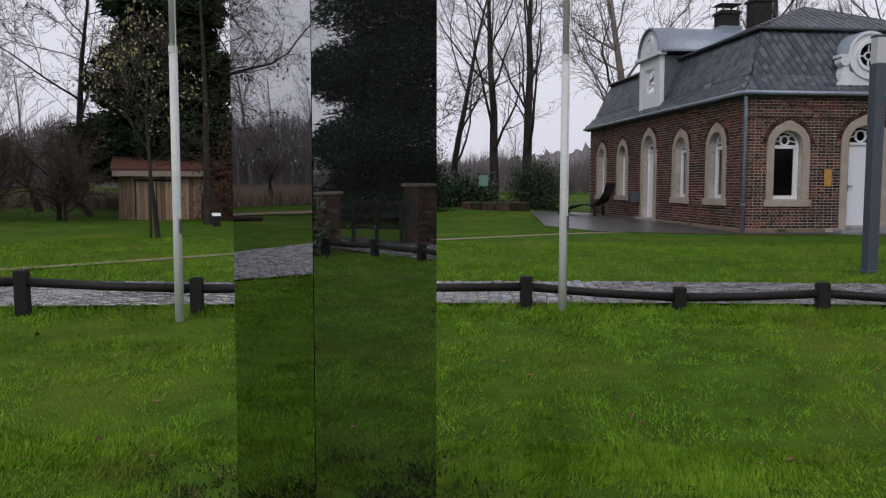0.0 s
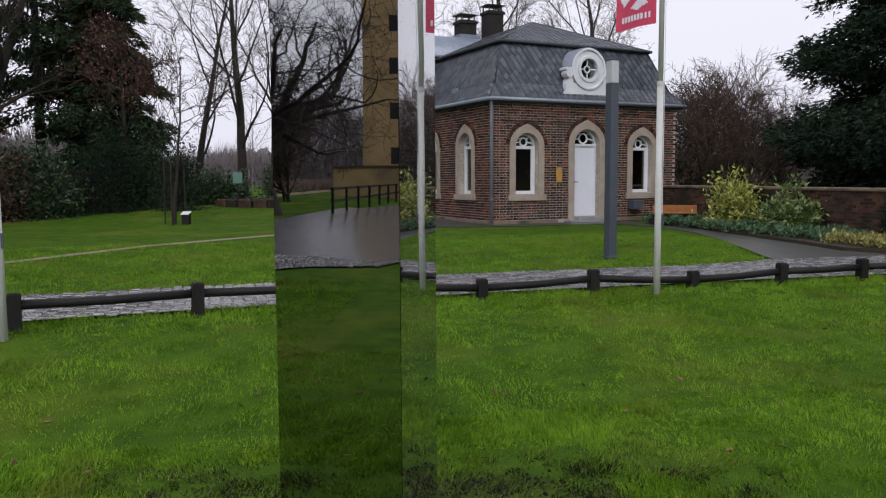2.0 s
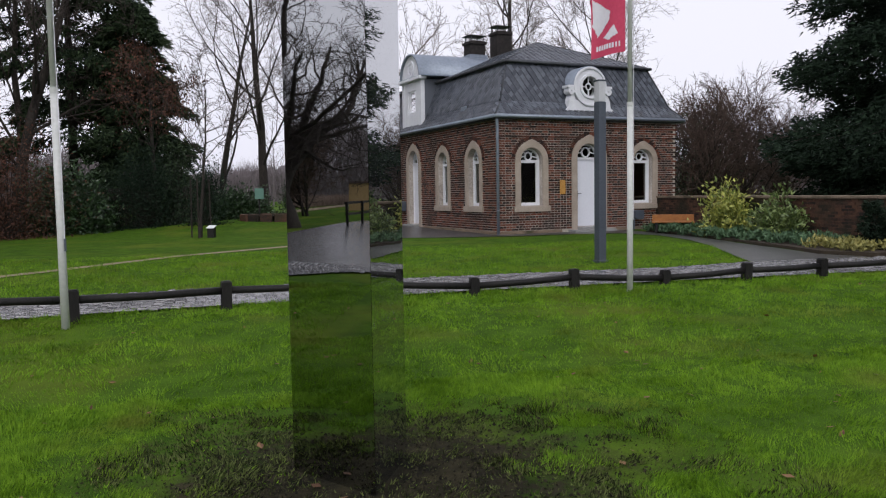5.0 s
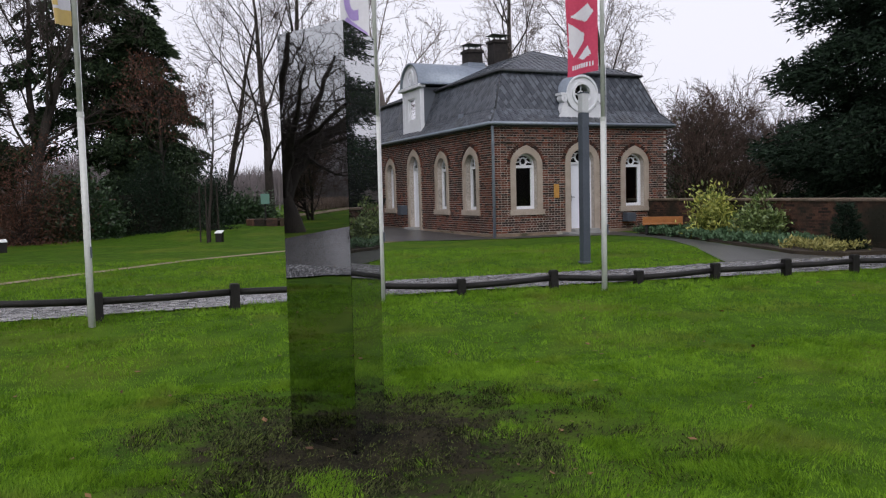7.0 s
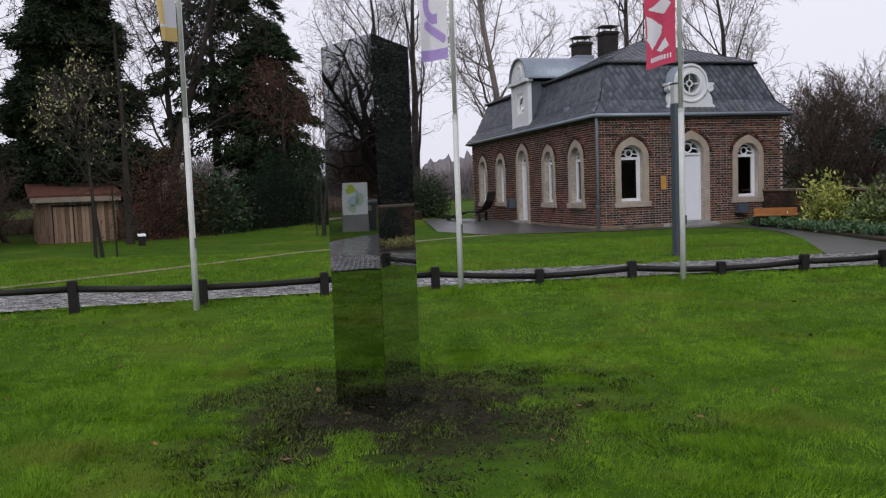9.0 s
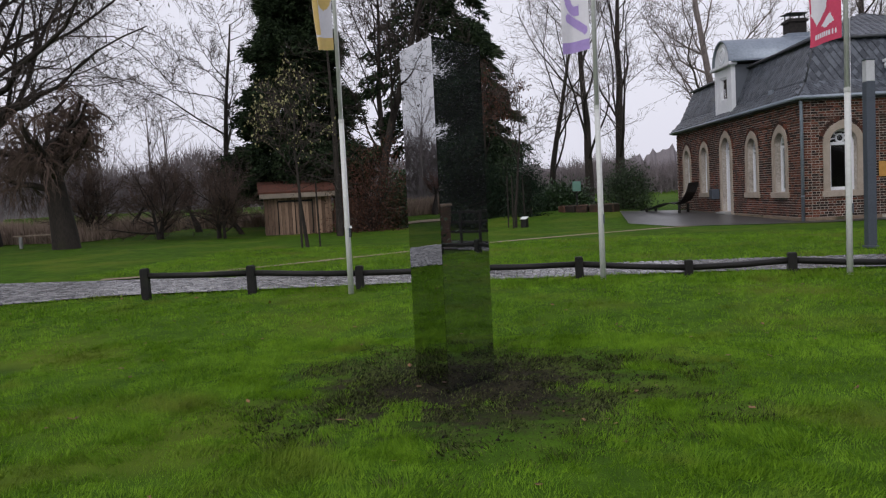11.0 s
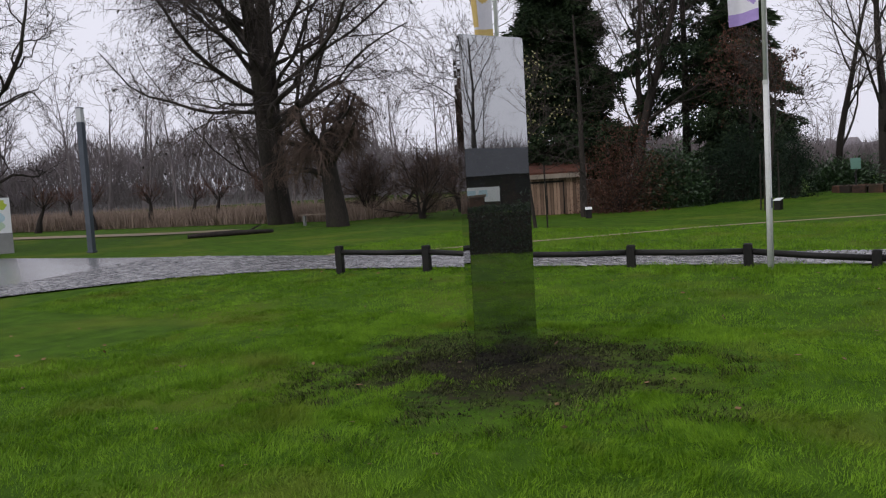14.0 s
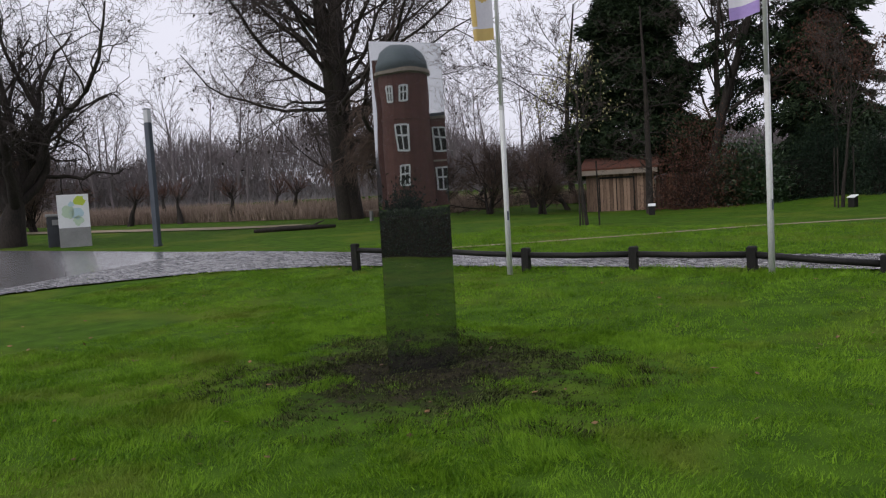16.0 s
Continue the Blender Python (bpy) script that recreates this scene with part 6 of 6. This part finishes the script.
def wood_bank():
    """The far woods' edge: a ragged haze-tinted band all round, well beyond everything else."""
    rng = np.random.default_rng(18)
    n = 1600
    g = Geo()
    for k in range(n):
        a = 2 * math.pi * k / n
        top = 6.4 + 1.6 * math.sin(a * 9 + 1) + 1.0 * math.sin(a * 23) + rng.normal(0, 0.5)
        x, y = 150 * math.cos(a), 150 * math.sin(a)
        g.v += [(x, y, -1.0), (x, y, 3.5 + rng.normal(0, 0.3)), (x * 1.03, y * 1.03, top)]
    g.f = [f for k in range(n) for j in [(k + 1) % n] for f in ((3 * k, 3 * j, 3 * j + 1, 3 * k + 1), (3 * k + 1, 3 * j + 1, 3 * j + 2, 3 * k + 2))]
    tagged(part("backdrop", g, FARBANK), "ragged edge of distant woods with haze painted into its colour", "backdrop", kind="structure")


wood_bank()

# ---------------------------------------------------------------- grass and fallen leaves


def in_road(x, y):
    xs = [p[0] for p in NEAR]
    near = np.interp(x, xs, [p[1] for p in NEAR])
    far = np.interp(x, [p[0] for p in FAR], [p[1] for p in FAR])
    return (y > near + 0.02) & (y < far - 0.02)


def in_path(x, y):
    """Whether places lie on the paving round the house."""
    ring_pts = PATH_IN + PATH_OUT[::-1]
    inside = np.zeros(len(x), bool)
    for (ax, ay), (bx, by) in zip(ring_pts, ring_pts[1:] + ring_pts[:1]):
        if ay != by:
            inside ^= ((ay > y) != (by > y)) & (x < (bx - ax) * (y - ay) / (by - ay) + ax)
    return inside


def mud(x, y):
    n = sum(soft_noise(x, y, 1.6 * 2 ** k, 40 + k) * 0.6 ** k for k in range(4)) * 0.8
    d = np.hypot(x - MONO[0] - 0.1, (y - MONO[1] + 0.1) * 1.05)
    return d - 1.2 - 0.9 * n


def grass():
    rng = np.random.default_rng(9)
    zones = ((330000, -5, 6, -2.6, 4.6), (190000, -10, 11, 3.5, 9.1), (60000, -11, 10.5, -4.5, 1), (90000, -10, 10, 10.6, 18), (130000, -2.6, 2.0, 0.5, 4.6))
    pts = []
    for n, x0, x1, y0, y1 in zones:
        pts.append(np.stack([rng.uniform(x0, x1, n), rng.uniform(y0, y1, n)], 1))
    p = np.concatenate(pts)
    p = p[~in_road(p[:, 0], p[:, 1]) & ~in_path(p[:, 0], p[:, 1])]
    patch = 0.3 * soft_noise(p[:, 0], p[:, 1], 1.1, 51) + 0.55 * soft_noise(p[:, 0], p[:, 1], 5.0, 52) + 0.4 * soft_noise(p[:, 0], p[:, 1], 12, 53)
    bare = mud(p[:, 0], p[:, 1])
    keep = rng.random(len(p)) < np.clip(0.7 + bare * 0.3 + 0.5 * patch, 0.4, 1) * np.clip(0.9 + 1.1 * patch, 0.32, 1)
    inside = np.hypot(p[:, 0] - MONO[0], p[:, 1] - MONO[1]) < 0.25
    keep &= ~inside
    p, patch, bare = p[keep], patch[keep], bare[keep]
    n = len(p)
    at = np.stack([p[:, 0], p[:, 1], ground_z(p[:, 0], p[:, 1]) - 0.005], 1)
    turn = 4 * soft_noise(p[:, 0], p[:, 1], 2.2, 54)
    comb = np.stack([0.6 * np.cos(turn), 0.6 * np.sin(turn), np.clip(0.75 + bare, 0.3, 1.2)], 1)
    way = unit(comb + rng.normal(0, 0.5, (n, 3)))
    length = (0.024 + 0.038 * np.clip(patch + 0.35, 0, 1)) * rng.uniform(0.5, 1.35, n) * np.clip(0.9 + bare * 0.2, 0.85, 1) * np.where(p[:, 1] > 7.9, 1.5, 1)
    side = unit(np.cross(way, rng.normal(0, 1, (n, 3))))
    w = np.where(p[:, 1] > 4, 0.005, np.where(bare < 0.2, 0.0055, 0.0032))[:, None]
    tri = np.stack([at - side * w, at + side * w, at + way * length[:, None]], 1)
    trodden = rng.random(n) < np.clip(0.95 - bare * 1.1 - 0.35 * patch, 0.0, 0.98)
    tagged(triangles("grass", tri[~trodden], BLADE), "short wet green grass blades", "grass", kind="stuff")
    tagged(triangles("trodden_grass", tri[trodden], MUDDYBLADE), "dull muddy grass round the mirror column", "grass", kind="stuff")
    m = 340
    x, y = rng.uniform(-8, 9, m), rng.uniform(-3, 8, m)
    q = np.stack([x, y, ground_z(x, y) + 0.018], 1)
    flat = rng.normal(0, 1, (m, 3)) * (1, 1, 0.15)
    a = unit(flat)
    s = unit(np.cross(a, (0, 0, 1.0) + rng.normal(0, 0.25, (m, 3))))
    le = rng.uniform(0.016, 0.042, m)[:, None]
    tri = np.stack([q - a * le, q + s * le * 0.6, q + a * le, q - a * le, q + a * le, q - s * le * 0.6], 1).reshape(-1, 3, 3)
    tagged(triangles("fallen_leaves", tri, LITTER), "scattered brown fallen leaves", "leaves", kind="stuff")


def mud_clods():
    """Lumps of trodden earth round the column."""
    rng = np.random.default_rng(17)
    n = 4200
    x, y = MONO[0] + 0.1 + rng.normal(0, 0.85, n), MONO[1] - 0.1 + rng.normal(0, 0.8, n)
    keep = (mud(x, y) + rng.normal(0, 0.25, n) < 0.1) & (np.hypot(x - MONO[0], y - MONO[1]) > 0.3)
    x, y = x[keep], y[keep]
    n = len(x)
    r = rng.uniform(0.006, 0.02, n)[:, None]
    c = np.stack([x, y, ground_z(x, y)], 1)
    w = rng.uniform(0, 2 * np.pi, (n, 1))
    foot = [c + r * np.concatenate([np.cos(w + k * 1.571) * rng.uniform(0.7, 1.5, (n, 1)), np.sin(w + k * 1.571) * rng.uniform(0.7, 1.5, (n, 1)), np.full((n, 1), -0.3)], 1) for k in range(4)]
    top = c + r * np.concatenate([rng.normal(0, 0.4, (n, 2)), rng.uniform(0.5, 1.1, (n, 1))], 1)
    tri = np.stack([np.stack([foot[k], foot[(k + 1) % 4], top], 1) for k in range(4)], 1).reshape(-1, 3, 3)
    tagged(triangles("mud_clods", tri, CLOD), "dark lumps of trodden mud", "mud", kind="stuff")


grass()
mud_clods()

# ---------------------------------------------------------------- bricks, slates, cobbles


def block(sx, sy, sz, chamfer=0.0):
    """A block without its back, its face slightly smaller than its foot; the face looks to -y."""
    a, b, c = sx / 2, sz / 2, chamfer
    return ([(-a, 0, -b), (a, 0, -b), (a, 0, b), (-a, 0, b), (-a + c, -sy, -b + c), (a - c, -sy, -b + c), (a - c, -sy, b - c), (-a + c, -sy, b - c)],
            [(4, 5, 6, 7), (0, 1, 5, 4), (1, 2, 6, 5), (2, 3, 7, 6), (3, 0, 4, 7)])


def brick_places(length, height, openings, seed):
    rng = random.Random(seed)
    z, row = 0.18, 0
    while z < height - 0.05:
        x = -0.11 if row % 2 else 0.0
        step = 0.118 if row % 2 else 0.226
        while x < length:
            c = x + step / 2
            if 0.05 < c < length - 0.05 and not any(abs(c - o[0]) < o[2] + 0.15 and o[1] - 0.15 < z < arch_top((o[0], o[1], o[2] + 0.15, o[3]), c) for o in openings):
                yield c, z + 0.034, step - 0.017, rng
            x += step
        z += 0.077
        row += 1


def lay_bricks(length, height, openings, m, wall, first, last, seed):
    """Bricks proud of the mortar: those of one stretch as pieces of their own, the rest joined."""
    shared, rest, count = {}, Geo(), 0
    for c, z, w, rng in brick_places(length, height, openings, seed):
        belt = 0.02 if 3.12 < z < 3.2 or 3.42 < z < 3.5 else 0.0
        off = rng.uniform(0, 0.004) + belt
        place = m @ Matrix.Translation((c, -off, z + rng.uniform(-0.002, 0.002)))
        if first < c < last and count < 300 and 0.7 < z:
            key = round(w, 3)
            if key not in shared:
                g = Geo()
                g.add(*block(w, 0.012, 0.060, 0.003))
                shared[key] = g.mesh("brick")
                shared[key].materials.append(BRICK)
            ob = new("brick", shared[key])
            ob.parent = wall
            ob.matrix_basis = place
            count += 1
        else:
            v, f = block(w, 0.012 + belt, 0.060, 0.003)
            rest.add([place @ Vector((p[0], p[1] + belt, p[2])) for p in v], f)
    part("brickwork", rest, BRICK, wall, "red-brown bricks", kind="stuff")


def brick_arches(openings, m, parent):
    for c, z0, r, spring in openings:
        g = Geo()
        r0, n = r + 0.218, 22
        for k in range(n):
            a = math.pi * (k + 0.5) / n
            mm = m @ Matrix.Translation((c - (r0 + 0.055) * math.cos(a), 0, spring + (r0 + 0.055) * math.sin(a) + 0.03)) @ Matrix.Rotation(a - math.pi / 2, 4, "Y")
            v, f = block(math.pi * r0 / n - 0.012, 0.035, 0.11, 0.004)
            g.add([mm @ Vector(p) for p in v], f)
        part("brick_arch", g, BRICK, parent, "arch of dark upright bricks", kind="stuff")


lay_bricks(HW, EAVE, FRONT, FRONT_M, wall_front, 0.0, 0.56, 1)
lay_bricks(HL, EAVE, FLANK, FLANK_M, wall_flank, 0.0, 1.05, 2)
brick_arches(FRONT, FRONT_M, wall_front)
brick_arches(FLANK, FLANK_M, wall_flank)


def slates(bl, br, tr, tl, single, row=0.125, width=0.215):
    """Pointed slates in staggered rows on a slope."""
    bl, br, tr, tl = (Vector(p) for p in (bl, br, tr, tl))
    up = ((tl + tr) - (bl + br)) / 2
    n = (br - bl).cross(up).normalized()
    if n.z < 0:
        n = -n
    rows = max(1, int(up.length / row))
    rest, shared, rng, count = Geo(), None, random.Random(3), 0
    along = (br - bl).normalized()
    steep = up.normalized()
    h, w = row * 1.9, width / 2 * 0.97
    shape = [along * -w * 0.5 + steep * h * 0.95, along * w * 0.5 + steep * h * 0.95, along * w + steep * h * 0.5 + n * 0.008, steep * 0.0 + n * 0.014, along * -w + steep * h * 0.5 + n * 0.008]
    low = [p - n * 0.012 for p in shape[2:]]
    faces = [(0, 1, 2, 3, 4), (2, 5, 6, 3), (3, 6, 7, 4)]
    for j in range(rows):
        v = (j + 0.15) / rows
        a, b = bl.lerp(tl, v), br.lerp(tr, v)
        k = max(1, int((b - a).length / width))
        for i in range(k):
            x = (i + (0.5 if j % 2 else 0.0) + 0.25) * width
            if x > (b - a).length - width * 0.3:
                continue
            p = a + along * x + n * (0.006 + rng.uniform(0, 0.004))
            if single and count < 300:
                count += 1
                if shared is None:
                    g = Geo()
                    g.add(shape + low, faces)
                    shared = g.mesh("slate")
                    shared.materials.append(SLATE)
                ob = new("slate", shared)
                ob.parent = roof
                ob.matrix_basis = Matrix.Translation(p)
            else:
                rest.add([p + q for q in shape + low], faces)
    if rest.v:
        part("slating", rest, SLATE, roof, kind="stuff")


slates(mid[0], mid[1], upper[1], upper[0], True)
slates(lower[0], lower[1], mid[1], mid[0], False)
slates(mid[3], mid[0], upper[0], upper[3], False)
slates(lower[3], lower[0], mid[0], mid[3], False)
slates(over[0], over[1], ridge[0], ridge[0], False)
slates(over[3], over[0], ridge[0], ridge[1], False)


def cobbles():
    rng = random.Random(12)
    g0 = Geo()
    g0.add([(-0.062, -0.05, 0), (0.062, -0.05, 0), (0.062, 0.05, 0), (-0.062, 0.05, 0), (-0.048, -0.037, 0.022), (0.048, -0.037, 0.022), (0.048, 0.037, 0.022), (-0.048, 0.037, 0.022)],
           [(4, 5, 6, 7), (0, 1, 5, 4), (1, 2, 6, 5), (2, 3, 7, 6), (3, 0, 4, 7)])
    shared = g0.mesh("cobble")
    shared.materials.append(COBBLE)
    rest, count = Geo(), 0
    xs0, ys0 = [p[0] for p in NEAR], [p[1] for p in NEAR]
    xs1, ys1 = [p[0] for p in FAR], [p[1] for p in FAR]
    col, x = 0, -13.0
    while x < 12:
        near, far = float(np.interp(x, xs0, ys0)), float(np.interp(x, xs1, ys1))
        y = near + 0.06 + (0.055 if col % 2 else 0)
        while y < far - 0.04:
            px, py = x + rng.uniform(-0.006, 0.006) + 0.05 * math.sin(y * 2.2), y + rng.uniform(-0.006, 0.006)
            m = pose(px, py, float(ground_z(px, py)) + 0.008 + rng.uniform(-0.005, 0.005), rng.uniform(-3, 3), rng.uniform(-3, 3), rng.uniform(-5, 5))
            if 0.6 < x and count < 300:
                ob = new("cobble", shared)
                ob.parent = road
                ob.matrix_basis = m
                count += 1
            else:
                rest.add([m @ Vector(p) for p in g0.v], g0.f)
            y += 0.108
        x += 0.132
        col += 1
    part("cobbling", rest, COBBLE, road, "wet grey cobbles", kind="stuff")


cobbles()
